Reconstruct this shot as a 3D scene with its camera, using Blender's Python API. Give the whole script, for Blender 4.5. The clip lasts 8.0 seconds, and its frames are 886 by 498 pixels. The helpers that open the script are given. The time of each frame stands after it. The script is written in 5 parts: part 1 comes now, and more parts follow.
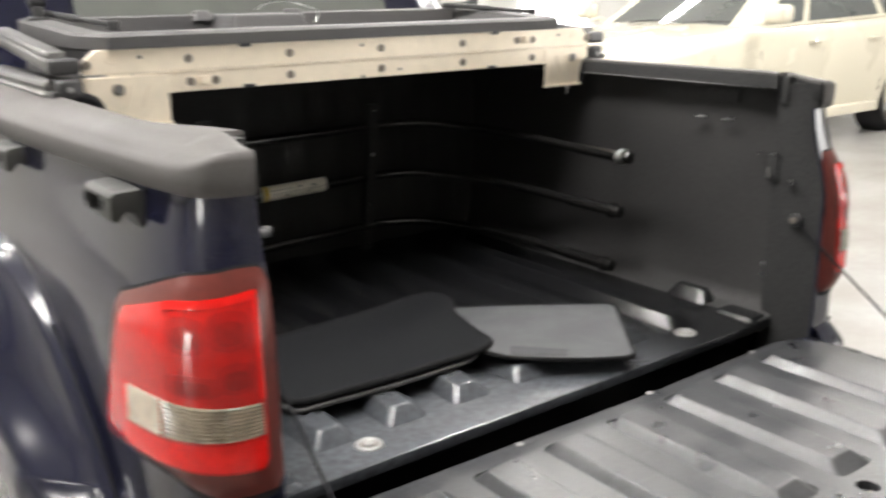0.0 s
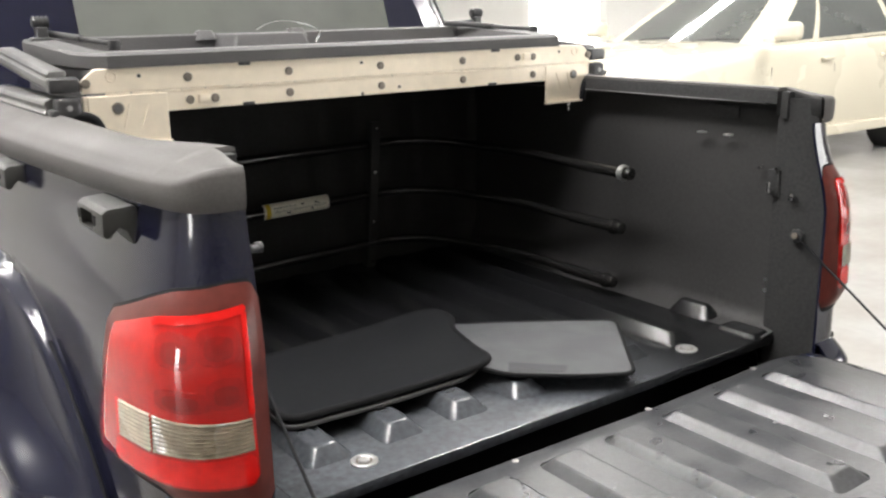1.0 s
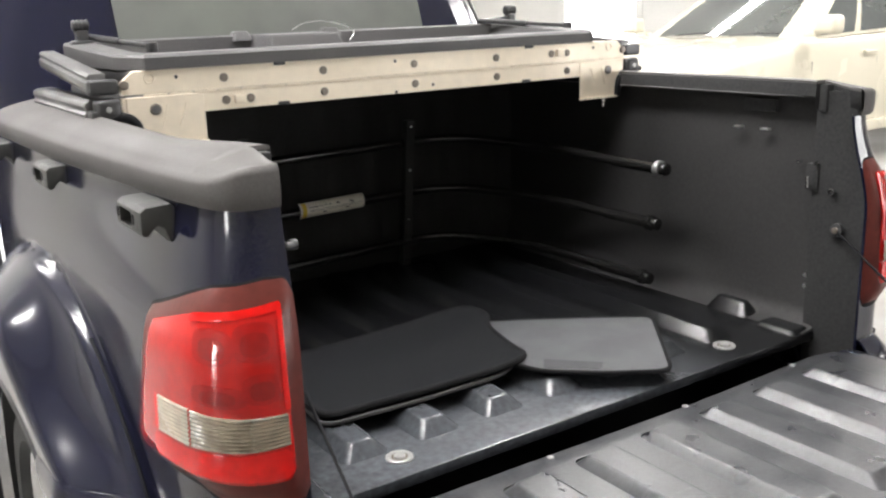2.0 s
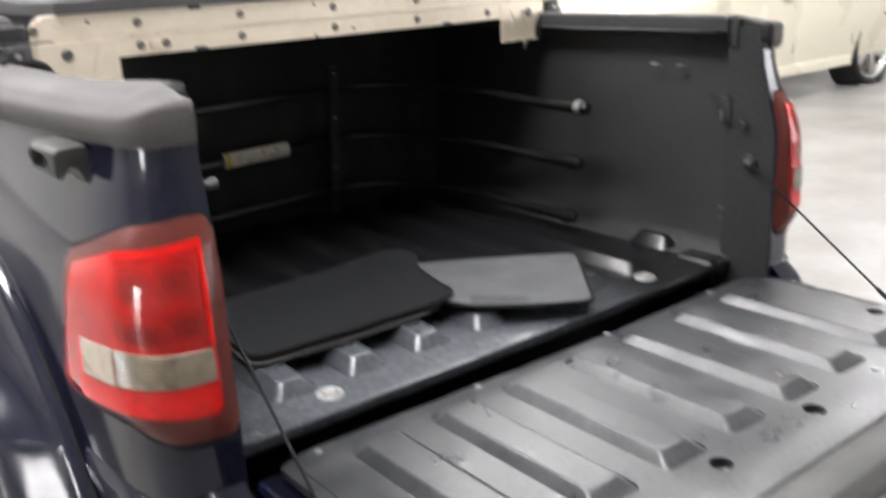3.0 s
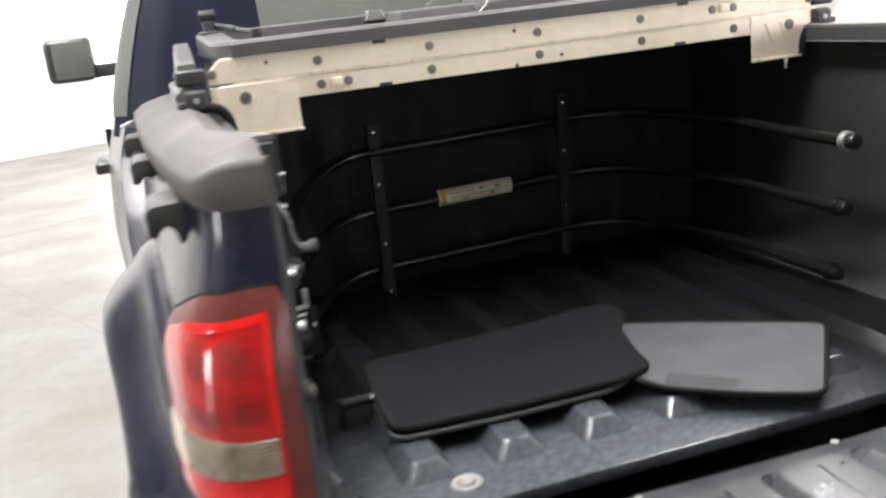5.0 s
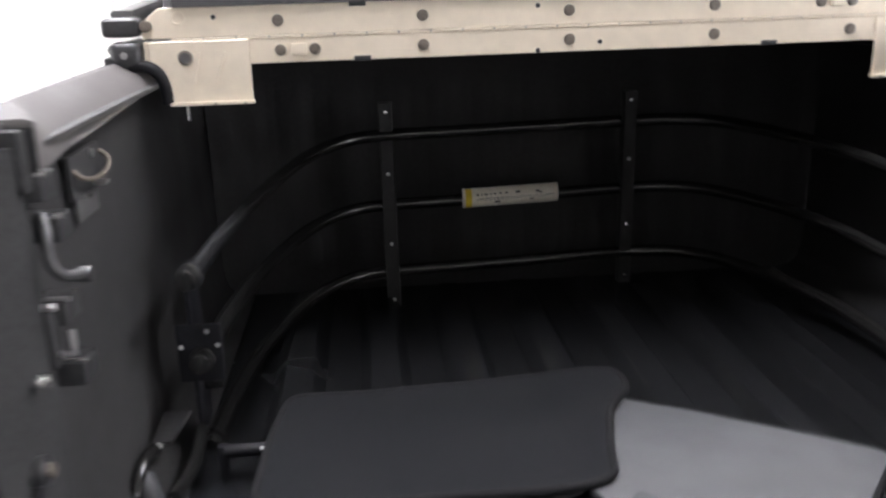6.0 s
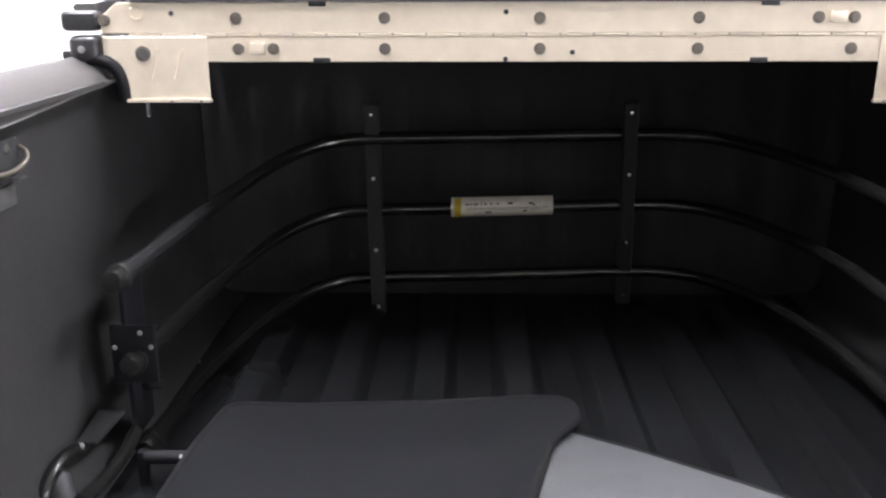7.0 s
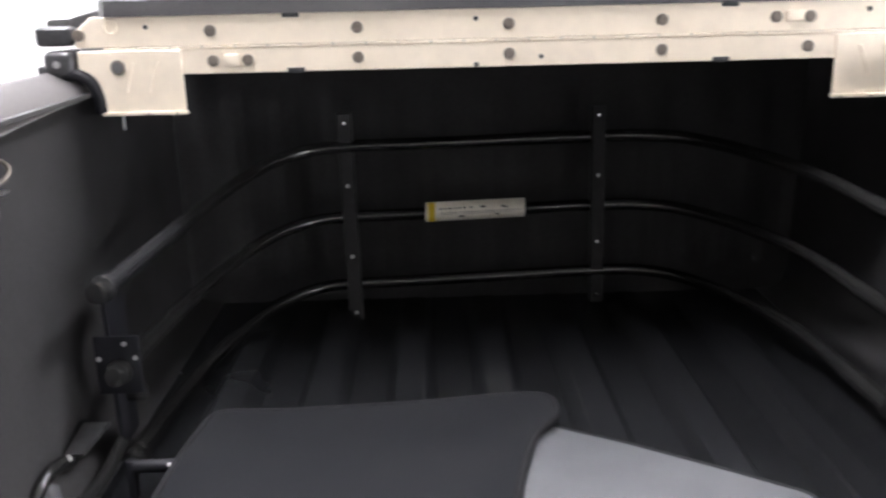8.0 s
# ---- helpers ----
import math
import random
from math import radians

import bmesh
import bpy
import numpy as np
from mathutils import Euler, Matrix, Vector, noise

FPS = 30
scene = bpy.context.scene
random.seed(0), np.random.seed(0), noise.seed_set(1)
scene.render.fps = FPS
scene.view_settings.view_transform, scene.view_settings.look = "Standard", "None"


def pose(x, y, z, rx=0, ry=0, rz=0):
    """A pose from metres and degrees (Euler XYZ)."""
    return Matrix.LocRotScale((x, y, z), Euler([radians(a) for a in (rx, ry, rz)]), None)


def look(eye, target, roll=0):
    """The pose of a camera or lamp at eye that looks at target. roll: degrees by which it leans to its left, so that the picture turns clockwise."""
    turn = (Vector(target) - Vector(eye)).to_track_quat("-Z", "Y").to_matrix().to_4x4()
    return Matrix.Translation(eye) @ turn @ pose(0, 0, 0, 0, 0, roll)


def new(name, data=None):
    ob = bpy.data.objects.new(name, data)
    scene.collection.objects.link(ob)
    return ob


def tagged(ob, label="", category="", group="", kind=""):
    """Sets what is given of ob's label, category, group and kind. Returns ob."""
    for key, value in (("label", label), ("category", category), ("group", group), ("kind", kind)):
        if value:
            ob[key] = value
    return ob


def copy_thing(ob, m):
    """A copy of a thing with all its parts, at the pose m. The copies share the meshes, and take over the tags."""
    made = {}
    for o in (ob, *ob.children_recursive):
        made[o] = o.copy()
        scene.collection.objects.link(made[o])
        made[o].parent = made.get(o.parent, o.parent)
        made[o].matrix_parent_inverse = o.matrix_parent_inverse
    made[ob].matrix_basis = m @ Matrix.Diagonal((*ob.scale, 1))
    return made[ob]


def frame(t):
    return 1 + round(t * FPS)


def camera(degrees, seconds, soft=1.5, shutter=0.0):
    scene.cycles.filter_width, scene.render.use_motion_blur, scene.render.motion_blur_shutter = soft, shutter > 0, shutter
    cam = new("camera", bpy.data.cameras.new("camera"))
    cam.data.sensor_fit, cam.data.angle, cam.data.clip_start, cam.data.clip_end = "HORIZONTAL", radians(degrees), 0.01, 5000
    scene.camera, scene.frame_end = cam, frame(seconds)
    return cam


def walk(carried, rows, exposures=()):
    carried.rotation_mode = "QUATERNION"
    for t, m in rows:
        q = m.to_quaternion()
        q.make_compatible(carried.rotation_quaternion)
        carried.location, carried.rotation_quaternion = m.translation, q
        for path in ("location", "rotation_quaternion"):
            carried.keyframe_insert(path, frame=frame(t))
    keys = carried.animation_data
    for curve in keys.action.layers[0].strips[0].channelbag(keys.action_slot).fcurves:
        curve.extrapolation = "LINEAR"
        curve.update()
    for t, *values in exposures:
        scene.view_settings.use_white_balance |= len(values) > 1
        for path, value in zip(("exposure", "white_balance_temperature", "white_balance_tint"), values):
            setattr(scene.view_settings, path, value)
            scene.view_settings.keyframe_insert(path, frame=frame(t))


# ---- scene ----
cam = camera(51.9, 8.0, soft=2.3, shutter=0.8)
PATH = [
    (0, (-1.156, -1.078, 1.536), (-0.003, 0.463, 0.989), -0.7),
    (0.2, (-1.137, -1.074, 1.524), (0.057, 0.439, 0.988), -0.0),
    (0.5, (-1.119, -1.063, 1.518), (0.053, 0.472, 0.999), -0.3),
    (1, (-1.131, -1.098, 1.53), (0.004, 0.469, 1.024), -1.1),
    (2.3, (-1.128, -1.104, 1.522), (-0.065, 0.513, 1.016), -2.1),
    (2.5, (-1.123, -1.103, 1.517), (-0.042, 0.5, 1.003), -2.1),
    (3, (-1.129, -1.141, 1.493), (0.034, 0.373, 0.896), -2.9),
    (3.2, (-1.133, -1.156, 1.474), (0.059, 0.31, 0.817), -2.6),
    (3.5, (-1.145, -1.174, 1.46), (0.12, 0.174, 0.696), -3.7),
    (3.6, (-1.146, -1.171, 1.453), (0.149, 0.138, 0.672), -3.7),
    (3.8, (-1.148, -1.172, 1.457), (0.176, 0.104, 0.671), -3.9),
    (4, (-1.152, -1.172, 1.466), (0.108, 0.182, 0.704), -4.9),
    (4.2, (-1.126, -1.154, 1.46), (0.015, 0.316, 0.728), -5.9),
    (4.5, (-1.03, -1.114, 1.472), (-0.058, 0.519, 0.847), -5.9),
    (4.8, (-0.865, -1.092, 1.471), (-0.223, 0.724, 0.934), -6.0),
    (5, (-0.761, -1.061, 1.485), (-0.222, 0.796, 0.972), -6.6),
    (5.2, (-0.663, -1.008, 1.464), (-0.174, 0.859, 0.94), -6.4),
    (6.3, (-0.185, -0.71, 1.467), (-0.155, 1.206, 0.893), -0.4),
    (6.5, (-0.114, -0.697, 1.476), (-0.13, 1.224, 0.92), 0.0),
    (7, (-0.109, -0.706, 1.474), (-0.161, 1.208, 0.897), -0.2),
    (7.5, (-0.122, -0.731, 1.475), (-0.145, 1.191, 0.923), -0.5),
    (7.9, (-0.124, -0.733, 1.472), (-0.126, 1.188, 0.913), -1.4),
    (8, (-0.126, -0.736, 1.471), (-0.105, 1.184, 0.914), -1.4),
]
# seconds, stops, kelvin, tint
BRIGHT = [(0.0, 0.38, 6700, 10), (1.0, 0.38, 6620, 10), (2.5, 0.40, 6480, 11), (3.0, 0.34, 6400, 12), (3.4, 0.06, 6350, 14), (4.1, 0.06, 6350, 14), (4.5, 0.46, 6420, 13), (5.0, 0.45, 6450, 12), (6.3, 0.62, 6200, 16), (7.0, 0.90, 6200, 16), (8.0, 1.0, 6200, 16)]
walk(cam, [(t, look(eye, target, roll)) for t, eye, target, roll in PATH], BRIGHT)

# ---- light ----
world = bpy.data.worlds.new("world")
scene.world = world
world.use_nodes = True
wn = world.node_tree.nodes
sky = wn.new("ShaderNodeTexSky")
sky.sky_type = "NISHITA"
sky.sun_disc = False
sky.sun_elevation, sky.sun_rotation = radians(40), radians(200)
wn["Background"].inputs["Strength"].default_value = 0.1
world.node_tree.links.new(sky.outputs["Color"], wn["Background"].inputs["Color"])
scene.view_settings.exposure = 0.0
LAMP_WATTS = 160.0
CEILING = 4.6


# ---- materials ----
def mat(name, color, rough=0.5, metal=0.0, vary=0.12, grain=60.0, bump=0.0, bump_scale=200.0, coat=0.0,
        stain=None, stain_scale=3.0, stain_amount=0.5, spec=0.5, rough_vary=0.1, sheen=0.0, scuff=0.0):
    """A Principled material with fine grain, a broad stain layer and a bump."""
    m = bpy.data.materials.new(name)
    m.use_nodes = True
    nt = m.node_tree
    n, l = nt.nodes, nt.links
    b = n["Principled BSDF"]
    co = n.new("ShaderNodeTexCoord")
    fine = n.new("ShaderNodeTexNoise")
    fine.inputs["Scale"].default_value, fine.inputs["Detail"].default_value = grain, 6
    broad = n.new("ShaderNodeTexNoise")
    broad.inputs["Scale"].default_value, broad.inputs["Detail"].default_value = stain_scale, 5
    for t in (fine, broad):
        l.new(co.outputs["Object"], t.inputs["Vector"])
    ramp = n.new("ShaderNodeMapRange")
    ramp.inputs[1].default_value, ramp.inputs[2].default_value = 0.3, 0.7
    ramp.inputs[3].default_value, ramp.inputs[4].default_value = 1 - vary, 1 + vary
    l.new(fine.outputs["Fac"], ramp.inputs[0])
    mul = n.new("ShaderNodeVectorMath")
    mul.operation = "SCALE"
    mul.inputs[0].default_value = color
    l.new(ramp.outputs[0], mul.inputs["Scale"])
    last = mul.outputs[0]
    mask = n.new("ShaderNodeMapRange")
    mask.inputs[1].default_value, mask.inputs[2].default_value = 0.36, 0.80
    mask.inputs[3].default_value, mask.inputs[4].default_value = 0.0, stain_amount
    l.new(broad.outputs["Fac"], mask.inputs[0])
    if stain:
        mix = n.new("ShaderNodeMix")
        mix.data_type = "RGBA"
        mix.inputs["B"].default_value = (*stain, 1)
        l.new(mask.outputs[0], mix.inputs["Factor"])
        l.new(last, mix.inputs["A"])
        last = mix.outputs["Result"]
    for turn in ((0.15, -1.25) if scuff else ()):
        place = n.new("ShaderNodeMapping")
        place.inputs["Rotation"].default_value = (0, 0, turn)
        place.inputs["Scale"].default_value = (9, 190, 9)
        l.new(co.outputs["Object"], place.inputs["Vector"])
        line = n.new("ShaderNodeTexNoise")
        line.inputs["Scale"].default_value, line.inputs["Detail"].default_value = 1.0, 4
        l.new(place.outputs[0], line.inputs["Vector"])
        gate = n.new("ShaderNodeMapRange")
        gate.inputs[1].default_value, gate.inputs[2].default_value = 0.60, 0.74
        gate.inputs[3].default_value, gate.inputs[4].default_value = 0.0, scuff
        l.new(line.outputs["Fac"], gate.inputs[0])
        worn = n.new("ShaderNodeMix")
        worn.data_type = "RGBA"
        worn.inputs["B"].default_value = (0.20, 0.20, 0.205, 1)
        l.new(gate.outputs[0], worn.inputs["Factor"])
        l.new(last, worn.inputs["A"])
        last = worn.outputs["Result"]
    l.new(last, b.inputs["Base Color"])
    rr = n.new("ShaderNodeMapRange")
    rr.inputs[1].default_value, rr.inputs[2].default_value = 0.3, 0.7
    rr.inputs[3].default_value, rr.inputs[4].default_value = max(0.02, rough - rough_vary), min(1, rough + rough_vary)
    l.new(broad.outputs["Fac"], rr.inputs[0])
    l.new(rr.outputs[0], b.inputs["Roughness"])
    b.inputs["Metallic"].default_value = metal
    b.inputs["Specular IOR Level"].default_value = spec
    b.inputs["Coat Weight"].default_value = coat
    b.inputs["Coat Roughness"].default_value = 0.05
    b.inputs["Sheen Weight"].default_value, b.inputs["Sheen Roughness"].default_value = sheen, 0.4
    if bump:
        bt = n.new("ShaderNodeTexNoise")
        bt.inputs["Scale"].default_value, bt.inputs["Detail"].default_value = bump_scale, 3
        l.new(co.outputs["Object"], bt.inputs["Vector"])
        bn = n.new("ShaderNodeBump")
        bn.inputs["Strength"].default_value, bn.inputs["Distance"].default_value = bump, 0.002
        l.new(bt.outputs["Fac"], bn.inputs["Height"])
        l.new(bn.outputs["Normal"], b.inputs["Normal"])
    return m


NAVY = mat("navy_metallic_paint", (0.008, 0.0085, 0.021), 0.14, 0.0, 0.25, 900, coat=0.15, spec=0.42, stain=(0.014, 0.014, 0.028), stain_scale=2.5, stain_amount=0.35, rough_vary=0.05)
BLUE = mat("blue_tailgate_paint", (0.003, 0.007, 0.030), 0.18, 0.25, 0.2, 900, coat=0.8)
# Darker, duller navy: the gate side's dim reflections are put into the colour.
GATE = mat("shaded_navy_gate_paint", (0.0045, 0.005, 0.013), 0.30, 0, 0.2, 500, spec=0.22, stain=(0.008, 0.008, 0.014), stain_scale=7, stain_amount=0.4)
RAIL = mat("grained_grey_plastic", (0.088, 0.083, 0.081), 0.6, 0, 0.1, 250, bump=0.15, bump_scale=400, stain=(0.125, 0.118, 0.115), stain_scale=4, stain_amount=0.35, spec=0.25)
ANODISED = mat("satin_grey_anodised", (0.15, 0.148, 0.146), 0.34, 0.45, 0.08, 90, bump=0.05, stain=(0.10, 0.098, 0.095), stain_scale=6, stain_amount=0.4)
BED = mat("black_bed_composite", (0.034, 0.0334, 0.0338), 0.55, 0, 0.15, 120, bump=0.25, bump_scale=420, stain=(0.043, 0.042, 0.042), stain_scale=6, stain_amount=0.6, spec=0.2)
POST = mat("satin_black_post", (0.036, 0.036, 0.0365), 0.6, 0, 0.2, 150, bump=0.15, spec=0.1)
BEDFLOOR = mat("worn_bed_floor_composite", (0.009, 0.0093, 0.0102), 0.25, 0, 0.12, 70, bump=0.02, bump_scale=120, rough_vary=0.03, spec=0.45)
LINER = mat("scuffed_tailgate_liner", (0.0270, 0.0285, 0.0320), 0.33, 0, 0.5, 110, bump=0.16, bump_scale=150, stain=(0.064, 0.064, 0.066), stain_scale=16, stain_amount=0.8, rough_vary=0.07, spec=0.5, scuff=0.10)
LINER_EDGE = mat("grey_edge_moulding", (0.036, 0.0365, 0.0345), 0.5, 0, 0.15, 200, bump=0.4, bump_scale=500, stain=(0.052, 0.051, 0.047), stain_scale=9, stain_amount=0.4)
ALU = mat("mill_aluminium", (0.79, 0.70, 0.565), 0.45, 0.25, 0.06, 40, bump=0.08, bump_scale=90, stain=(0.69, 0.605, 0.48), stain_scale=5, stain_amount=0.45)
COVER = mat("cover_shell_plastic", (0.060, 0.058, 0.060), 0.55, 0, 0.15, 300, bump=0.3, bump_scale=600, stain=(0.12, 0.115, 0.11), stain_scale=4, stain_amount=0.5)
BLACK = mat("black_hardware", (0.042, 0.042, 0.044), 0.36, 0.2, 0.2, 150, bump=0.1, stain=(0.05, 0.048, 0.046), stain_amount=0.3)
TUBE = mat("black_powder_coat", (0.014, 0.0138, 0.0135), 0.20, 0, 0.2, 400, bump=0.03, bump_scale=900, spec=0.5, coat=0.2, rough_vary=0.04)
SLEEVE = mat("glossy_black_sleeve", (0.020, 0.020, 0.021), 0.20, 0, 0.15, 200, coat=1.0, spec=0.9, rough_vary=0.05)
LIP = mat("glossy_trim_edge", (0.22, 0.22, 0.22), 0.2, 0, 0.1, 100, coat=0.6)
STEEL = mat("zinc_steel", (0.72, 0.72, 0.72), 0.28, 1.0, 0.1, 200)
ZINC = mat("bright_zinc_plate", (0.36, 0.36, 0.35), 0.34, 0.5, 0.1, 200)
BOLT = mat("dull_bolt", (0.19, 0.165, 0.14), 0.5, 0.6, 0.25, 300)
RUBBER = mat("black_rubber", (0.008, 0.008, 0.010), 0.6, 0, 0.2, 200, bump=0.1, spec=0.2)
CARPET = mat("black_carpet_pile", (0.0118, 0.0124, 0.0142), 0.85, 0, 0.4, 900, bump=1.0, bump_scale=1400, stain=(0.026, 0.0265, 0.028), stain_scale=12, stain_amount=0.5, spec=0.06)
MATBACK = mat("grey_mat_backing", (0.060, 0.062, 0.066), 0.5, 0, 0.12, 220, bump=0.5, bump_scale=900, stain=(0.050, 0.051, 0.054), stain_scale=8, stain_amount=0.6)
PATCH = mat("worn_heel_patch", (0.026, 0.027, 0.029), 0.6, 0, 0.3, 160, bump=0.4, bump_scale=900, stain=(0.058, 0.060, 0.064), stain_scale=26, stain_amount=0.9)
BINDING = mat("mat_edge_binding", (0.014, 0.014, 0.015), 0.85, 0, 0.3, 900, bump=0.8, bump_scale=1500, spec=0.08)
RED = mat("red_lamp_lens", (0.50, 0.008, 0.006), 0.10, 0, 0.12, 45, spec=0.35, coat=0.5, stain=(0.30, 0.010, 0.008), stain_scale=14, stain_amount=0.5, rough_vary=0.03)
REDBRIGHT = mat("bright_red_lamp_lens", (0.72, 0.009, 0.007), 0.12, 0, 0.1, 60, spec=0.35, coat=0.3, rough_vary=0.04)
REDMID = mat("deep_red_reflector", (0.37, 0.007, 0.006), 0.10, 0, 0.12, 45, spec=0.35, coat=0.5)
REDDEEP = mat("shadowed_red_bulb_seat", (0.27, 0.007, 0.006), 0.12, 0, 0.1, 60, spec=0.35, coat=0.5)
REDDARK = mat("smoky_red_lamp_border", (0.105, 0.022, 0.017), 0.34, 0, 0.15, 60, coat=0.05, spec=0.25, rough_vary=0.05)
CLEAR = mat("clear_ribbed_lens", (0.23, 0.185, 0.13), 0.3, 0.0, 0.25, 45, coat=0.9)
CLEARSIDE = mat("pale_side_lens", (0.44, 0.37, 0.29), 0.3, 0.0, 0.15, 45, coat=0.9)
CREAM = mat("cream_white_car_paint", (0.60, 0.56, 0.45), 0.25, 0, 0.03, 300, coat=0.8, stain=(0.57, 0.53, 0.42), stain_scale=1.2, stain_amount=0.4)
GLASS = mat("tinted_window_glass", (0.075, 0.082, 0.080), 0.04, 0, 0.05, 20, coat=1.0, rough_vary=0.01, spec=0.7)
CABGLASS = mat("tinted_cab_glass", (0.12, 0.124, 0.116), 0.5, 0, 0.1, 8, spec=0.06, rough_vary=0.04, stain=(0.12, 0.13, 0.11), stain_scale=2.0, stain_amount=0.6)
TYRE = mat("tyre_rubber", (0.022, 0.022, 0.022), 0.8, 0, 0.2, 120, bump=0.4)
ALLOY = mat("alloy_wheel", (0.62, 0.62, 0.62), 0.3, 0.9, 0.08, 80)
CONCRETE = mat("sealed_concrete_floor", (0.258, 0.256, 0.250), 0.34, 0, 0.09, 14, bump=0.12, bump_scale=60, stain=(0.180, 0.160, 0.134), stain_scale=1.3, stain_amount=0.95, rough_vary=0.06)
JOINT = mat("floor_joint", (0.30, 0.28, 0.25), 0.8, 0, 0.2, 30)
WALL = mat("white_painted_wall", (0.82, 0.81, 0.78), 0.65, 0, 0.03, 30, bump=0.1, bump_scale=50, stain=(0.77, 0.755, 0.72), stain_scale=0.7, stain_amount=0.5)
CEIL = mat("white_ceiling_paint", (0.78, 0.78, 0.76), 0.8, 0, 0.04, 12, stain=(0.72, 0.72, 0.70), stain_scale=0.6)
TRIM = mat("white_trim_paint", (0.84, 0.83, 0.80), 0.4, 0, 0.03, 40, stain=(0.78, 0.77, 0.74))
YELLOW = mat("yellow_ink", (0.75, 0.55, 0.03), 0.5, 0, 0.05, 60)
PAPER = mat("white_label_film", (0.88, 0.84, 0.74), 0.4, 0, 0.06, 90, stain=(0.62, 0.56, 0.44), stain_scale=18, stain_amount=0.5)
INK = mat("black_ink", (0.02, 0.02, 0.02), 0.5, 0, 0.1, 60)


def dusted_and_shaded(m, y_shaded, y_lit, dust):
    """Adds speckled, ragged road dust near the tailgate; its fade paints in the cover's shade."""
    nt = m.node_tree
    n, l = nt.nodes, nt.links
    b = n["Principled BSDF"]
    co = n.new("ShaderNodeTexCoord")
    axes = n.new("ShaderNodeSeparateXYZ")
    l.new(co.outputs["Object"], axes.inputs[0])
    cloud = n.new("ShaderNodeTexNoise")
    cloud.inputs["Scale"].default_value, cloud.inputs["Detail"].default_value = 75.0, 8
    l.new(co.outputs["Object"], cloud.inputs["Vector"])
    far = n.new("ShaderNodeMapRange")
    far.inputs[1].default_value, far.inputs[2].default_value = y_shaded, y_lit
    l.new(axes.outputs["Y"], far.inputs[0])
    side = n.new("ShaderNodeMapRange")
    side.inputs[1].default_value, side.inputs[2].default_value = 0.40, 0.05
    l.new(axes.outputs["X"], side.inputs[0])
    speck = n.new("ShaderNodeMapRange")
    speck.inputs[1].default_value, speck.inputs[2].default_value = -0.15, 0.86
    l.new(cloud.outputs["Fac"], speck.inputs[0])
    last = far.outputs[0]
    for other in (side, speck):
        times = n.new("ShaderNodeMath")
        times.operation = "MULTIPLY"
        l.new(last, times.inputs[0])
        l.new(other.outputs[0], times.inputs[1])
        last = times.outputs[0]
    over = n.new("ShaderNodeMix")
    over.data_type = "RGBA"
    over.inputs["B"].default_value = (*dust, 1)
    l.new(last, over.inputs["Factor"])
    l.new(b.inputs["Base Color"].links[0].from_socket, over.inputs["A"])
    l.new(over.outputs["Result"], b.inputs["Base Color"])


# The front stays dark: the shade under the cover is in the colour.
dusted_and_shaded(BEDFLOOR, 0.40, 0.15, (0.086, 0.093, 0.105))


def glow(name, color, strength):
    m = bpy.data.materials.new(name)
    m.use_nodes = True
    b = m.node_tree.nodes["Principled BSDF"]
    b.inputs["Base Color"].default_value = (*color, 1)
    b.inputs["Emission Color"].default_value = (*color, 1)
    b.inputs["Emission Strength"].default_value = strength
    return m


TUBE_LIGHT = glow("fluorescent_diffuser", (1.0, 0.985, 0.955), 14.0)
DAYLIGHT = glow("daylight_backdrop", (1.0, 1.0, 1.0), 5.2)
SUNLIT = glow("sunlit_daylight_backdrop", (1.0, 1.0, 1.0), 14.0)


# ---- builders ----
def part(name, bm, material, parent=None, label="", smooth=True, angle=35):
    """Links a bmesh as one mesh object under a thing or a part."""
    me = bpy.data.meshes.new(name)
    bm.normal_update()
    bm.to_mesh(me)
    bm.free()
    me.materials.append(material)
    if smooth:
        me.shade_smooth()
        me.set_sharp_from_angle(angle=radians(angle))
    ob = new(name, me)
    if parent:
        ob.parent = parent
    if label:
        ob["label"] = label
    return ob


def thing(name, label, category, at=(0, 0, 0), group="", kind=""):
    ob = new(name)
    ob.location = at
    ob.empty_display_size = 0.1
    return tagged(ob, label, category, group, kind)


def hold(ob, loc=None, rot=None):
    if loc:
        ob.location = loc
    if rot:
        ob.rotation_euler = [radians(a) for a in rot]
    return ob


def bevelled(bm, width, seg=2):
    if width > 0:
        bmesh.ops.bevel(bm, geom=[e for e in bm.edges if len(e.link_faces) == 2 and e.calc_face_angle(0) > 0.4],
                        offset=width, segments=seg, affect="EDGES", profile=0.6)
    return bm


def box(x0, x1, y0, y1, z0, z1, bevel=0.004, seg=2, bm=None):
    own = bmesh.new()
    bmesh.ops.create_cube(own, size=1)
    for v in own.verts:
        v.co = ((x0 + x1) / 2 + v.co.x * (x1 - x0), (y0 + y1) / 2 + v.co.y * (y1 - y0), (z0 + z1) / 2 + v.co.z * (z1 - z0))
    bevelled(own, bevel, seg)
    return join(bm, own)


def join(bm, own):
    if bm is None:
        return own
    me = bpy.data.meshes.new("tmp")
    own.to_mesh(me)
    own.free()
    bm.from_mesh(me)
    bpy.data.meshes.remove(me)
    return bm


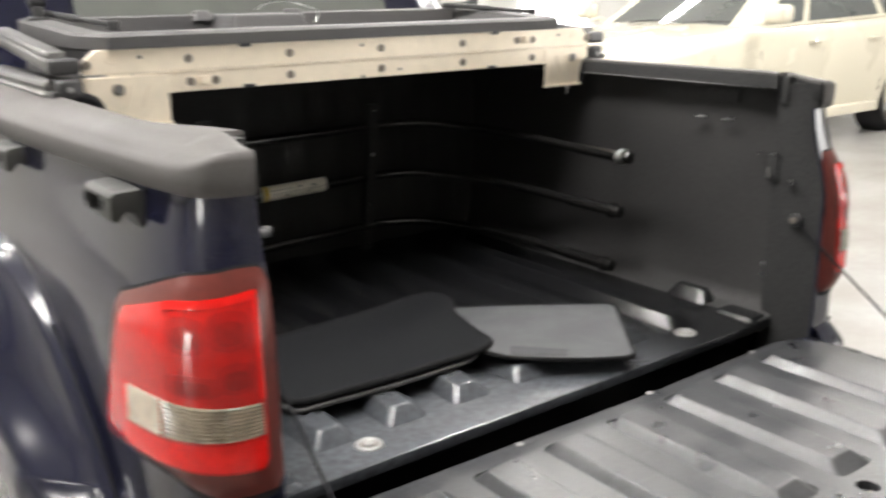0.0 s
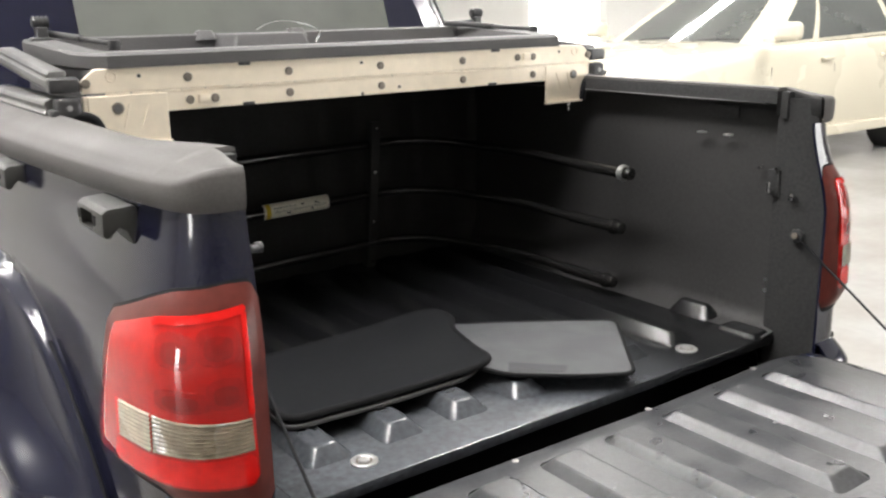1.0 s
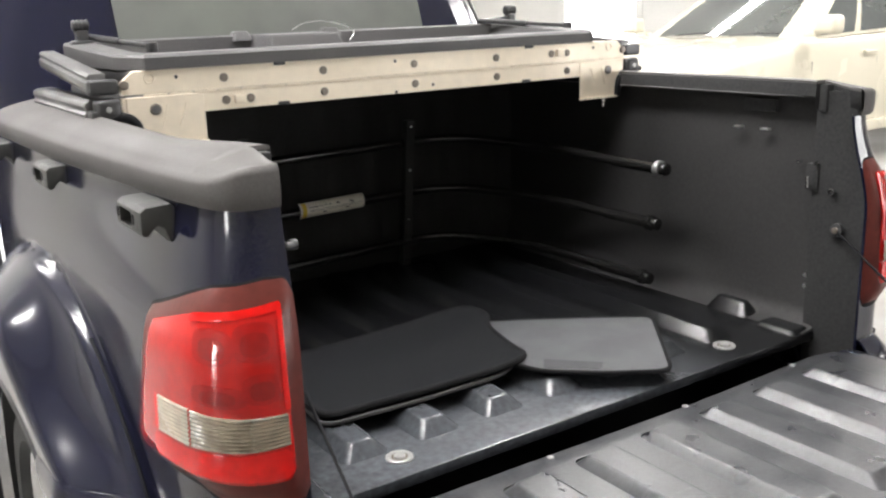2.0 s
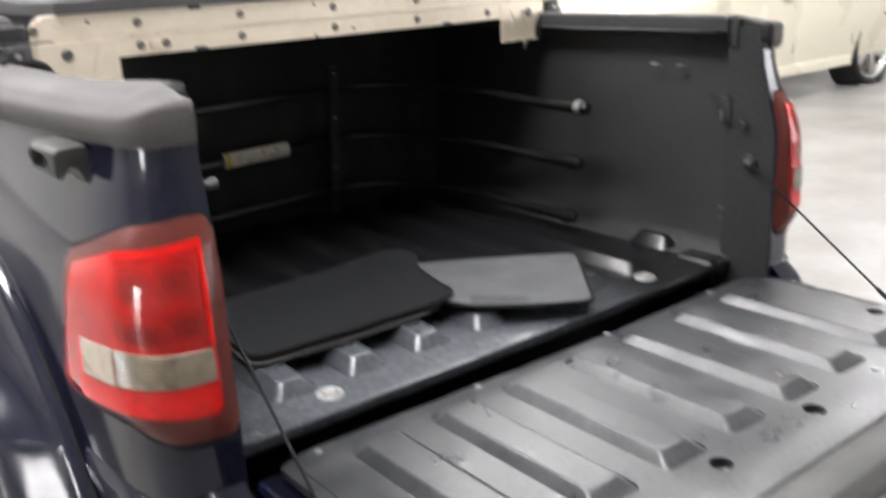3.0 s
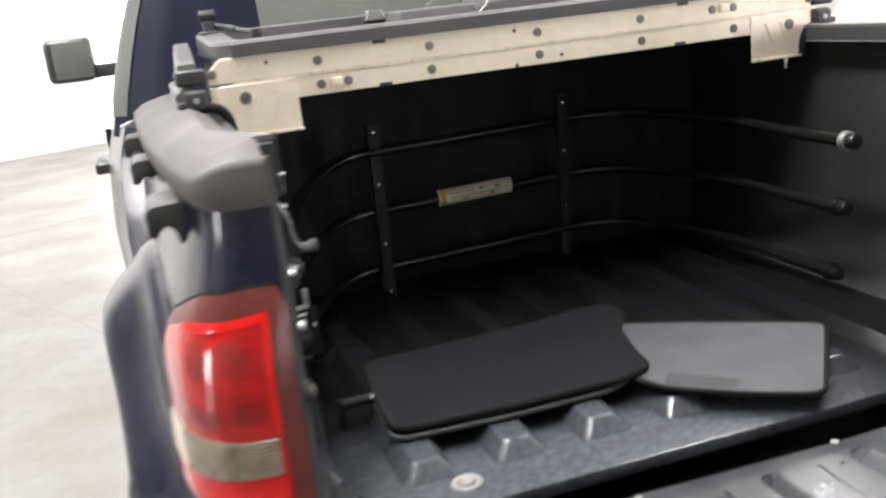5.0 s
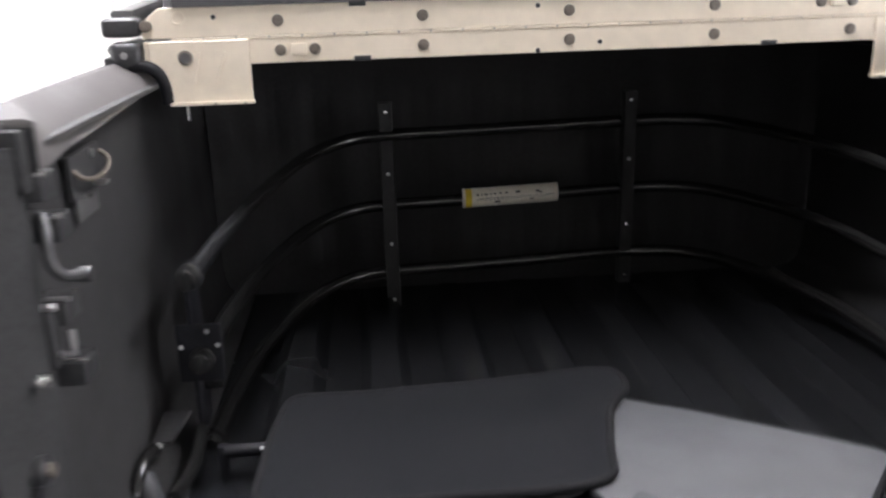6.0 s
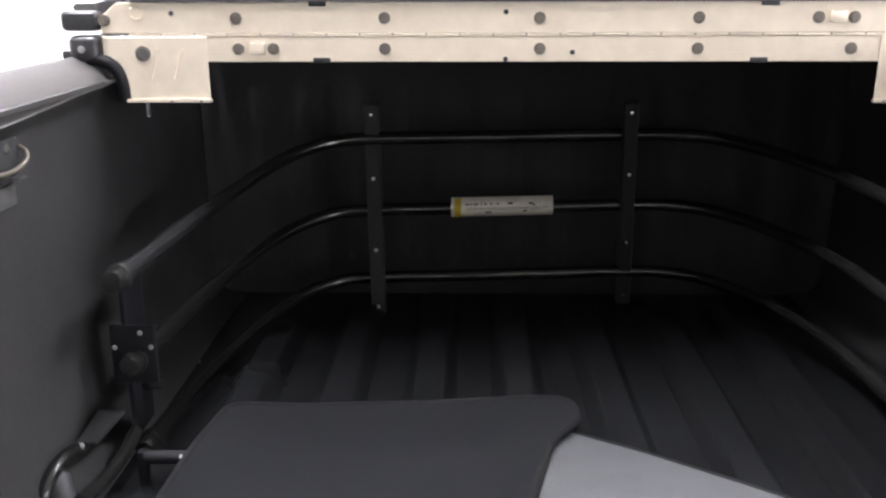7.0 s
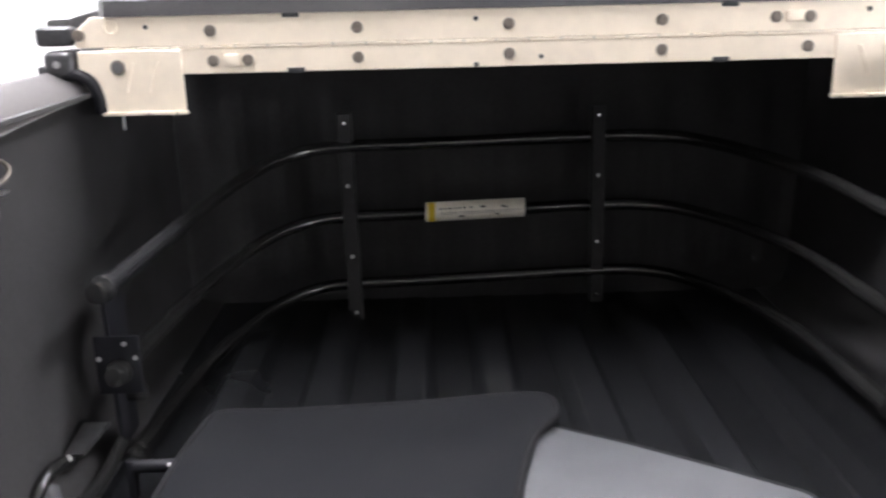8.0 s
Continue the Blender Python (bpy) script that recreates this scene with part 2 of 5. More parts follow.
def loft(rows, closed=False, caps=False, bm=None):
    """A surface through rows of points; closed: each row is a ring."""
    own = bmesh.new()
    grid = [[own.verts.new(p) for p in row] for row in rows]
    for a, b in zip(grid, grid[1:]):
        n = len(a)
        for i in range(n if closed else n - 1):
            j = (i + 1) % n
            own.faces.new((a[i], a[j], b[j], b[i]))
    if caps and closed:
        own.faces.new(grid[0][::-1])
        own.faces.new(grid[-1])
    bmesh.ops.recalc_face_normals(own, faces=own.faces)
    return join(bm, own)


def tube(points, r, sides=12, caps=True, bm=None):
    """A round bar along a line of points."""
    pts = [Vector(p) for p in points]
    rows, side = [], None
    for i, p in enumerate(pts):
        d = (pts[min(i + 1, len(pts) - 1)] - pts[max(i - 1, 0)]).normalized()
        if side is None:
            side = d.orthogonal().normalized()
        side = (side - d * side.dot(d)).normalized()
        up = d.cross(side)
        rows.append([p + r * (math.cos(a) * side + math.sin(a) * up) for a in np.linspace(0, 2 * math.pi, sides, endpoint=False)])
    return loft(rows, True, caps, bm)


def disc(center, axis, r, depth, sides=20, bevel=0.0, bm=None):
    """A short round plug whose outer face lies at center and looks along axis."""
    c, d = Vector(center), Vector(axis).normalized()
    own = tube([c - d * depth, c], r, sides)
    return join(bm, bevelled(own, bevel, 2))


def smoothed(points, steps=6):
    """Catmull-Rom through points."""
    p = [Vector(q) for q in points]
    p = [2 * p[0] - p[1], *p, 2 * p[-1] - p[-2]]
    out = []
    for a, b, c, d in zip(p, p[1:], p[2:], p[3:]):
        for s in range(steps):
            t = s / steps
            out.append(0.5 * (2 * b + (c - a) * t + (2 * a - 5 * b + 4 * c - d) * t * t + (3 * b - a - 3 * c + d) * t ** 3))
    return [*out, p[-2]]


def prism(outline, z0, z1, bevel=0.0, seg=2, bm=None):
    """An upright block over an outline in x, y."""
    own = loft([[(x, y, z0) for x, y in outline], [(x, y, z1) for x, y in outline]], True, True)
    return join(bm, bevelled(own, bevel, seg))


def extrude_x(outline, x0, x1, bevel=0.0, bm=None):
    """A bar along x over an outline in y, z."""
    own = loft([[(x0, y, z) for y, z in outline], [(x1, y, z) for y, z in outline]], True, True)
    return join(bm, bevelled(own, bevel))


def extrude_y(outline, y0, y1, bevel=0.0, bm=None):
    """A bar along y over an outline in x, z."""
    own = loft([[(x, y0, z) for x, z in outline], [(x, y1, z) for x, z in outline]], True, True)
    return join(bm, bevelled(own, bevel))


def mirrored(bm):
    own = bm.copy()
    for v in own.verts:
        v.co.x = -v.co.x
    bmesh.ops.reverse_faces(own, faces=own.faces)
    return own


def cut(ob, cutter_bm):
    """Takes the cutter's volume out of a mesh for good."""
    me = bpy.data.meshes.new("cutter")
    cutter_bm.to_mesh(me)
    cutter_bm.free()
    tool = new("cutter", me)
    mod = ob.modifiers.new("cut", "BOOLEAN")
    mod.operation, mod.object, mod.solver = "DIFFERENCE", tool, "EXACT"
    bpy.context.view_layer.update()
    fresh = bpy.data.meshes.new_from_object(ob.evaluated_get(bpy.context.evaluated_depsgraph_get()))
    ob.modifiers.clear()
    old = ob.data
    ob.data = fresh
    fresh.name = old.name
    bpy.data.meshes.remove(old)
    bpy.data.objects.remove(tool)
    bpy.data.meshes.remove(me)
    fresh.shade_smooth()
    fresh.set_sharp_from_angle(angle=radians(35))
    return ob


def mix(a, b, t):
    return a + (b - a) * t


def ease(a, b, v):
    t = min(1.0, max(0.0, (v - a) / (b - a)))
    return t * t * (3 - 2 * t)


# ---- the workshop ----
X0, X1, Y0, Y1 = -10.0, 17.0, -10.0, 13.7
SKEW = 24.3  # the truck stands at this angle to the room
ROOM = Matrix.Rotation(radians(SKEW), 4, "Z")


def structure(name, bm, material, label, category, smooth=False):
    bmesh.ops.transform(bm, matrix=ROOM, verts=bm.verts)
    return tagged(part(name, bm, material, smooth=smooth), label, category, kind="structure")


floor = structure("floor", box(X0 - 0.3, X1 + 0.3, Y0 - 0.3, Y1 + 0.3, -0.2, 0, 0), CONCRETE, "pale sealed concrete workshop floor with stains", "floor")
for x in (-7.6, -3.6, 0.477, 12.6):
    joint = box(x - 0.0025, x + 0.0025, Y0, Y1, -0.002, 0.0012, 0)
    bmesh.ops.transform(joint, matrix=ROOM, verts=joint.verts)
    part("floor_joint", joint, JOINT, floor, smooth=False)
for y in (-6.0, 7.6):
    joint = box(X0, X1, y - 0.0025, y + 0.0025, -0.002, 0.0016, 0)
    bmesh.ops.transform(joint, matrix=ROOM, verts=joint.verts)
    part("floor_joint", joint, JOINT, floor, smooth=False)

DOORS = [(4.5, 8.5, 3.6)]
EAST_DOOR = (6.2, 7.8, 3.2)


def wall_north():
    bm, x = None, X0
    for a, b, top in DOORS:
        bm = box(x, a, Y1, Y1 + 0.3, 0, CEILING, 0, bm=bm)
        bm = box(a, b, Y1, Y1 + 0.3, top, CEILING, 0, bm=bm)
        x = b
    return box(x, X1, Y1, Y1 + 0.3, 0, CEILING, 0, bm=bm)


structure("wall_north", wall_north(), WALL, "bright white painted workshop wall with openings", "wall")
# Unseen doorway, added so that light reaches the rails and bed from the rear.
SOUTH_FILL_DOOR = (2.4, 9.0, 3.3)
a, b, top = SOUTH_FILL_DOOR
south = box(X0, a, Y0 - 0.3, Y0, 0, CEILING, 0)
south = box(b, X1, Y0 - 0.3, Y0, 0, CEILING, 0, bm=south)
south = box(a, b, Y0 - 0.3, Y0, top, CEILING, 0, bm=south)
structure("wall_south", south, WALL, "unseen white workshop wall with a wide doorway added for light", "wall")
jamb = box(a - 0.14, a + 0.02, Y0 - 0.28, Y0 + 0.03, 0, top + 0.1, 0.006)
jamb = box(b - 0.02, b + 0.14, Y0 - 0.28, Y0 + 0.03, 0, top + 0.1, 0.006, bm=jamb)
jamb = box(a + 0.02, b - 0.02, Y0 - 0.28, Y0 + 0.03, top - 0.04, top + 0.1, 0.006, bm=jamb)
structure("door_4", jamb, TRIM, "white painted frame of the unseen wide doorway added for light", "door frame")
# Glowing sheet added as fill light from behind the truck.
structure("backdrop", box(a - 3.0, b + 3.0, Y0 - 1.25, Y0 - 1.2, 0, 4.4, 0), DAYLIGHT, "plain bright daylight outside the doorway", "backdrop")
WEST_DOOR = (3.8, 5.5, 2.25)
a, b, top = WEST_DOOR
west = box(X0 - 0.3, X0, Y0 - 0.3, a, 0, CEILING, 0)
west = box(X0 - 0.3, X0, b, Y1 + 0.3, 0, CEILING, 0, bm=west)
west = box(X0 - 0.3, X0, a, b, top, CEILING, 0, bm=west)
structure("wall_west", west, WALL, "plain white painted workshop wall with a doorway", "wall")
jamb = box(X0 - 0.28, X0 + 0.03, a - 0.14, a + 0.02, 0, top + 0.1, 0.006)
jamb = box(X0 - 0.28, X0 + 0.03, b - 0.02, b + 0.14, 0, top + 0.1, 0.006, bm=jamb)
jamb = box(X0 - 0.28, X0 + 0.03, a + 0.02, b - 0.02, top - 0.04, top + 0.1, 0.006, bm=jamb)
structure("door_3", jamb, TRIM, "white painted frame of an open doorway to daylight", "door frame")
structure("backdrop", box(X0 - 1.05, X0 - 1.0, 0.5, 9.0, 0, 4.4, 0), SUNLIT, "plain bright daylight outside the doorway", "backdrop")
a, b, top = EAST_DOOR
east = box(X1, X1 + 0.3, Y0 - 0.3, a, 0, CEILING, 0)
east = box(X1, X1 + 0.3, b, Y1 + 0.3, 0, CEILING, 0, bm=east)
east = box(X1, X1 + 0.3, a, b, top, CEILING, 0, bm=east)
structure("wall_east", east, WALL, "white painted workshop wall with a tall doorway", "wall")
jamb = box(X1 - 0.03, X1 + 0.28, a - 0.14, a + 0.02, 0, top + 0.1, 0.006)
jamb = box(X1 - 0.03, X1 + 0.28, b - 0.02, b + 0.14, 0, top + 0.1, 0.006, bm=jamb)
jamb = box(X1 - 0.03, X1 + 0.28, a + 0.02, b - 0.02, top - 0.04, top + 0.1, 0.006, bm=jamb)
structure("door_2", jamb, TRIM, "white painted frame of an open doorway to daylight", "door frame")
structure("backdrop", box(X1 + 1.0, X1 + 1.05, 3.5, 10.0, 0, 4.4, 0), DAYLIGHT, "plain bright daylight outside the doorway", "backdrop")
structure("ceiling", box(X0 - 0.3, X1 + 0.3, Y0 - 0.3, Y1 + 0.3, CEILING, CEILING + 0.2, 0), CEIL, "white painted workshop ceiling", "ceiling")
for a, b, top in DOORS:
    frame_bm = box(a - 0.12, a + 0.02, Y1 - 0.03, Y1 + 0.28, 0, top + 0.1, 0.006)
    frame_bm = box(b - 0.02, b + 0.12, Y1 - 0.03, Y1 + 0.28, 0, top + 0.1, 0.006, bm=frame_bm)
    frame_bm = box(a + 0.02, b - 0.02, Y1 - 0.03, Y1 + 0.28, top - 0.04, top + 0.1, 0.006, bm=frame_bm)
    structure("door_1", frame_bm, TRIM, "white painted frame of an open doorway to daylight", "door frame")
structure("backdrop", box(3.0, 10.5, Y1 + 1.2, Y1 + 1.25, 0, 4.4, 0), DAYLIGHT, "plain bright daylight outside the doorways", "backdrop")
for x in (-3.5, 2.0, 10.4):
    structure("trim", box(x - 0.14, x + 0.14, Y1 - 0.14, Y1 - 0.001, 0, CEILING, 0.01), TRIM, "white painted wall pilaster", "pilaster")


def strip_light():
    ob = thing("ceiling_light", "long white fluorescent strip light below the ceiling", "ceiling light", group="strip lights under the ceiling")
    part("housing", box(-0.14, 0.14, -1.25, 1.25, 0.0, 0.07, 0.01), TRIM, ob)
    for x in (-0.065, 0.065):
        part("fluorescent_tube", tube([(x, -1.2, -0.02), (x, 1.2, -0.02)], 0.018, 10), TUBE_LIGHT, ob, "glowing fluorescent tube")
    for y in (-1.22, 1.22):
        part("end_cap", box(-0.12, 0.12, y - 0.015, y + 0.015, -0.045, 0.0, 0.004), TRIM, ob)
    return ob


first_light = strip_light()
SPOTS = [(-1.55, 2.7), (2.4, 1.3), (-1.2, 0.1), (-5.6, 4.4), (-4.2, 9.0), (-0.6, 9.0), (3.6, 4.6), (3.6, 10.0), (7.6, 2.0), (7.6, 8.0), (11.5, 4.0)]
for k, (x, y) in enumerate(SPOTS):
    m = pose(x, y, CEILING - 0.071, 0, 0, SKEW)
    if k:
        copy_thing(first_light, m)
    else:
        first_light.matrix_basis = m
    lamp = bpy.data.lights.new("strip_lamp", "AREA")
    lamp.shape, lamp.size, lamp.size_y, lamp.energy = "RECTANGLE", 0.24, 2.4, LAMP_WATTS
    lamp.color = (1.0, 0.99, 0.98)
    hold(new("strip_lamp", lamp), (x, y, CEILING - 0.13), (0, 0, SKEW))

# ---- the pickup truck ----
truck = thing("pickup_truck", "dark navy pickup truck with its tailgate lowered and bed empty", "pickup truck")
FLOOR, RAILTOP, SEAM = 0.795, 1.345, 1.285
LOW = [(0.662, -0.045), (0.71, -0.046), (0.745, -0.032), (0.770, 0.002), (0.783, 0.05), (0.791, 0.11), (0.796, 0.17), (0.800, 0.25), (0.804, 0.36), (0.808, 0.55), (0.814, 0.8), (0.822, 1.05), (0.83, 1.285)]
TOP = [(0.656, -0.004), (0.69, -0.002), (0.716, 0.010), (0.733, 0.040), (0.743, 0.09), (0.750, 0.14), (0.756, 0.2), (0.763, 0.28), (0.771, 0.38), (0.784, 0.56), (0.796, 0.8), (0.804, 1.05), (0.810, 1.285)]
LOWC, TOPC = ([tuple(p)[:2] for p in smoothed([(x, y, 0) for x, y in line], 3)] for line in (LOW, TOP))
RIGHT_IN = -0.018  # the right skin lies this much nearer to the middle of the bed
WHEEL_Y, WHEEL_Z, WHEEL_R = 0.84, 0.37, 0.37


def side_point(u, z, out=0.0):
    """A place on the bed's outer skin, right side: u runs along the plan from the tailgate forward."""
    b, by = ease(1.06, 1.295, z), ease(1.08, 1.30, z)
    i = min(int(u), len(LOWC) - 2)
    f = u - i
    x = mix(mix(LOWC[i][0], LOWC[i + 1][0], f), mix(TOPC[i][0], TOPC[i + 1][0], f), b)
    y = mix(mix(LOWC[i][1], LOWC[i + 1][1], f), mix(TOPC[i][1], TOPC[i + 1][1], f), by)
    r = math.hypot(y - WHEEL_Y, z - WHEEL_Z)
    x += (0.022 * ease(0.722, 0.698, r) + 0.106 * mix(0.8, 1.0, ease(0.70, 1.0, z)) * ease(0.722, 0.58 - 0.16 * ease(0.78, 0.44, y) * ease(0.77, 0.91, z), r)) * ease(0.02, 0.18, y)
    nx, ny = (0.0, -1.0) if i < 5 else (1.0, 0.0)
    if 3 <= i < 12:
        t = (i + f - 3) / 9
        nx, ny = math.sin(t * math.pi / 2), -math.cos(t * math.pi / 2)
    return Vector((x + nx * out, y + ny * out, z))


def bed_side():
    rows = []
    n = len(LOWC) - 1
    us = list(np.linspace(0, 15, 31)) + list(np.linspace(15.2, n, 100))
    for z in np.linspace(0.55, SEAM, 84):
        rows.append([side_point(u, z) for u in us])
    own = loft(rows)
    gone = [f for f in own.faces if math.hypot(f.calc_center_median().y - WHEEL_Y, f.calc_center_median().z - WHEEL_Z) < 0.455]
    bmesh.ops.delete(own, geom=gone, context="FACES")
    gone = [f for f in own.faces if f.calc_center_median().y < 0.2 and f.calc_center_median().z < 0.63]
    bmesh.ops.delete(own, geom=gone, context="FACES")
    bmesh.ops.solidify(own, geom=own.faces[:], thickness=0.006)
    return own


side_bm = bed_side()
part("bed_side", mirrored(side_bm), NAVY, truck, "navy bed side with a flared wheel arch")
bmesh.ops.translate(side_bm, verts=side_bm.verts, vec=(RIGHT_IN, 0, 0))
part("bed_side", side_bm, NAVY, truck, "navy bed side with a flared wheel arch")


def flare_crease_shade():
    """A black strip for the shade in the wheel flare's crease; it narrows upwards."""
    rows = []
    for a in np.linspace(radians(205), radians(119), 36):
        y, z = WHEEL_Y + 0.713 * math.cos(a), WHEEL_Z + 0.713 * math.sin(a)
        if y < 0.06:
            continue
        u = float(np.interp(y, [p[1] for p in LOWC[6:]], range(6, len(LOWC))))
        c, w = side_point(u, z, 0.001), mix(0.0012, 0.0075, ease(1.06, 0.86, z))
        inward = Vector((0, WHEEL_Y - y, WHEEL_Z - z)).normalized()
        rows.append([c + Vector((-0.006, 0, 0)), c - inward * w, c + Vector((0.0025, 0, 0)), c + inward * w])
    return loft(rows, True, True)


crease_bm = flare_crease_shade()
part("flare_crease_shade", mirrored(crease_bm), RUBBER, truck, "black strip for the crease's shade along the wheel flare")
bmesh.ops.translate(crease_bm, verts=crease_bm.verts, vec=(RIGHT_IN, 0, 0))
part("flare_crease_shade", crease_bm, RUBBER, truck, "black strip for the crease's shade along the wheel flare")


def arch_lip():
    """The rolled lip round the wheel opening."""
    pts = []
    for a in np.linspace(radians(-18), radians(198), 40):
        y, z = WHEEL_Y + 0.452 * math.cos(a), WHEEL_Z + 0.452 * math.sin(a)
        pts.append((side_point(float(np.interp(y, [p[1] for p in LOWC[6:]], range(6, len(LOWC)))), z).x - 0.006, y, z))
    return tube(pts, 0.010, 8)


lip = arch_lip()
part("wheel_arch_lip", mirrored(lip), BLACK, truck)
part("wheel_arch_lip", lip, BLACK, truck)


def wheel_well():
    rows = []
    for x in (0.70, 0.895):
        rows.append([(x, WHEEL_Y + 0.47 * math.cos(a), WHEEL_Z + 0.47 * math.sin(a)) for a in np.linspace(radians(-15), radians(195), 30)])
    return loft(rows)


well = wheel_well()
part("wheel_liner", mirrored(well), BLACK, truck)
part("wheel_liner", well, BLACK, truck)


def wheel(name, at, r, width, spokes, parent, wall=0.09):
    hub = new(name)
    hub.parent = parent
    hub.location = at
    w = width / 2
    prof = [(r - wall + 0.015, -w), (r - 0.02, -w), (r, -w + 0.03), (r, w - 0.03), (r - 0.02, w), (r - wall + 0.015, w), (r - wall, w - 0.02), (r - wall, -w + 0.02)]
    rows = [[(x, p * math.cos(a), p * math.sin(a)) for p, x in prof] for a in np.linspace(0, 2 * math.pi, 49)]
    tyre = part("tyre", loft(rows, True), TYRE, hub)
    rr = r - wall
    prof = [(rr + 0.002, w - 0.02), (rr + 0.002, -w + 0.02), (rr - 0.02, -w + 0.04), (rr - 0.03, w - 0.06), (rr - 0.012, w - 0.03)]
    rows = [[(x, p * math.cos(a), p * math.sin(a)) for p, x in prof] for a in np.linspace(0, 2 * math.pi, 49)]
    bm = loft(rows, True)
    for k in range(spokes):
        own = box(-0.018, 0.018, 0.03, rr - 0.005, -0.032, 0.032, 0.012)
        for v in own.verts:
            v.co.z *= mix(1.25, 0.8, v.co.y / rr)
            v.co.x += w - 0.065
        bmesh.ops.rotate(own, verts=own.verts, cent=(0, 0, 0), matrix=Matrix.Rotation(k * 2 * math.pi / spokes, 3, "X"))
        bm = join(bm, own)
    bm = disc((w - 0.04, 0, 0), (1, 0, 0), 0.06, 0.06, 20, 0.006, bm)
    rim = part("rim", bm, ALLOY, hub, "silver alloy rim")
    part("brake_disc", disc((w - 0.13, 0, 0), (1, 0, 0), rr - 0.05, 0.02, 28), BOLT, hub)
    return hub


for s in (-1, 1):
    for y in (WHEEL_Y, WHEEL_Y + 3.31):
        w = wheel("wheel", (0.775 * s, y, WHEEL_R), WHEEL_R, 0.24, 6, truck)
        if s < 0:
            w.rotation_euler = (0, 0, math.pi)

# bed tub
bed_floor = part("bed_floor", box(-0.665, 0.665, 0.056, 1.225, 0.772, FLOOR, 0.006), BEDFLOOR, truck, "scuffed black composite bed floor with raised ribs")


def rrect(x0, x1, y0, y1, r, n=5):
    """A rectangle's outline with round corners."""
    out = []
    for cx, cy, a0 in ((x1 - r, y1 - r, 0), (x0 + r, y1 - r, 90), (x0 + r, y0 + r, 180), (x1 - r, y0 + r, 270)):
        out += [(cx + r * math.cos(radians(a0 + 90 * k / n)), cy + r * math.sin(radians(a0 + 90 * k / n))) for k in range(n + 1)]
    return out


def pad(x0, x1, y0, y1, z0, h, slope, ends=None, r=0.012):
    """A raised rib with sloping flanks and rounded corners and edges; ends: the longer slope at the rear end."""
    tail = ends or slope
    rows = []
    for k, z in ((0.0, 0.0), (0.06, 0.085), (0.14, 0.17), (0.74, 0.78), (0.84, 0.885), (0.94, 0.965), (1.06, 1.0), (1.14, 1.0)):
        rad = min(mix(r, r * 0.75, k), (x1 - x0) / 2 - slope * k - 0.002)
        rows.append([(x, y, z0 + h * z) for x, y in rrect(x0 + slope * k, x1 - slope * k, y0 + tail * k, y1 - slope * k, rad)])
    own = loft(rows, True)
    own.verts.ensure_lookup_table()
    top = own.verts[-len(rows[-1]):]
    own.faces.new(top)
    bmesh.ops.recalc_face_normals(own, faces=own.faces)
    return own


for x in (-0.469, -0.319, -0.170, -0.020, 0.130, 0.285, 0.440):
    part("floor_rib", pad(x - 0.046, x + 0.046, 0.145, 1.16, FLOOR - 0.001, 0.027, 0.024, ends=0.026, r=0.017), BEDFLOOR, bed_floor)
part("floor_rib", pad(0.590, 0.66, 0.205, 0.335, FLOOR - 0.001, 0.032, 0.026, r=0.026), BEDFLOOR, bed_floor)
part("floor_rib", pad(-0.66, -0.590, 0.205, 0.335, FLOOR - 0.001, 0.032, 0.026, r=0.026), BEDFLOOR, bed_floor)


def ring_of(x, y, z, r_in, r_out, tall, n=24):
    """A flat washer lying at height z."""
    rows = []
    for k in range(n + 1):
        c, d = math.cos(2 * math.pi * k / n), math.sin(2 * math.pi * k / n)
        rows.append([(x + r * c, y + r * d, z + h) for r, h in ((r_out, 0), (r_out, tall * 0.6), (r_out - 0.002, tall), (r_in + 0.002, tall), (r_in, tall * 0.6), (r_in, 0))])
    return loft(rows, True)


for x, y, r in ((-0.424, 0.117, 0.024), (0.411, 0.120, 0.024), (-0.045, 0.178, 0.016)):
    washer = part("floor_bolt", ring_of(x, y, FLOOR, r * 0.62, r, 0.004), ZINC, bed_floor, "bright steel floor bolt with washer")
    part("recess", disc((x, y, FLOOR + 0.0015), (0, 0, 1), r * 0.66, 0.01, 20), BOLT, washer)
    part("bolt_head", disc((x, y, FLOOR + 0.006), (0, 0, 1), r * 0.42, 0.012, 16, 0.002), ZINC, washer)


def wall_side():
    """The tub's inner side wall with a rolled foot."""
    line = [(0.60, 0.796), (0.635, 0.80), (0.655, 0.815), (0.664, 0.84), (0.668, 0.95), (0.672, 1.10), (0.676, 1.22), (0.678, 1.304), (0.672, 1.315), (0.642, 1.319)]
    ys = list(np.linspace(0.06, 1.225, 48))
    rows = []
    for y in ys:
        rows.append([(x, y, z) for x, z in line])
    own = loft(rows)
    bmesh.ops.solidify(own, geom=own.faces[:], thickness=-0.006)
    return own


ws = wall_side()
part("bed_wall", mirrored(ws), BED, truck, "black composite inner bed wall")
part("bed_wall", ws, BED, truck, "black composite inner bed wall")


def wall_front():
    xs = np.linspace(-0.675, 0.675, 110)
    rows = []
    for z in (0.70, 0.80, 0.86, 0.87, 1.24, 1.25, 1.335, 1.34):
        rows.append([(x, 1.225 - (0.006 if (x * 9.5 + 0.3) % 1 > 0.5 and 0.865 < z < 1.245 else 0), z) for x in xs])
    own = loft(rows)
    bmesh.ops.solidify(own, geom=own.faces[:], thickness=0.02)
    return own


part("bed_front_wall", wall_front(), BED, truck, "black ribbed bed headboard")


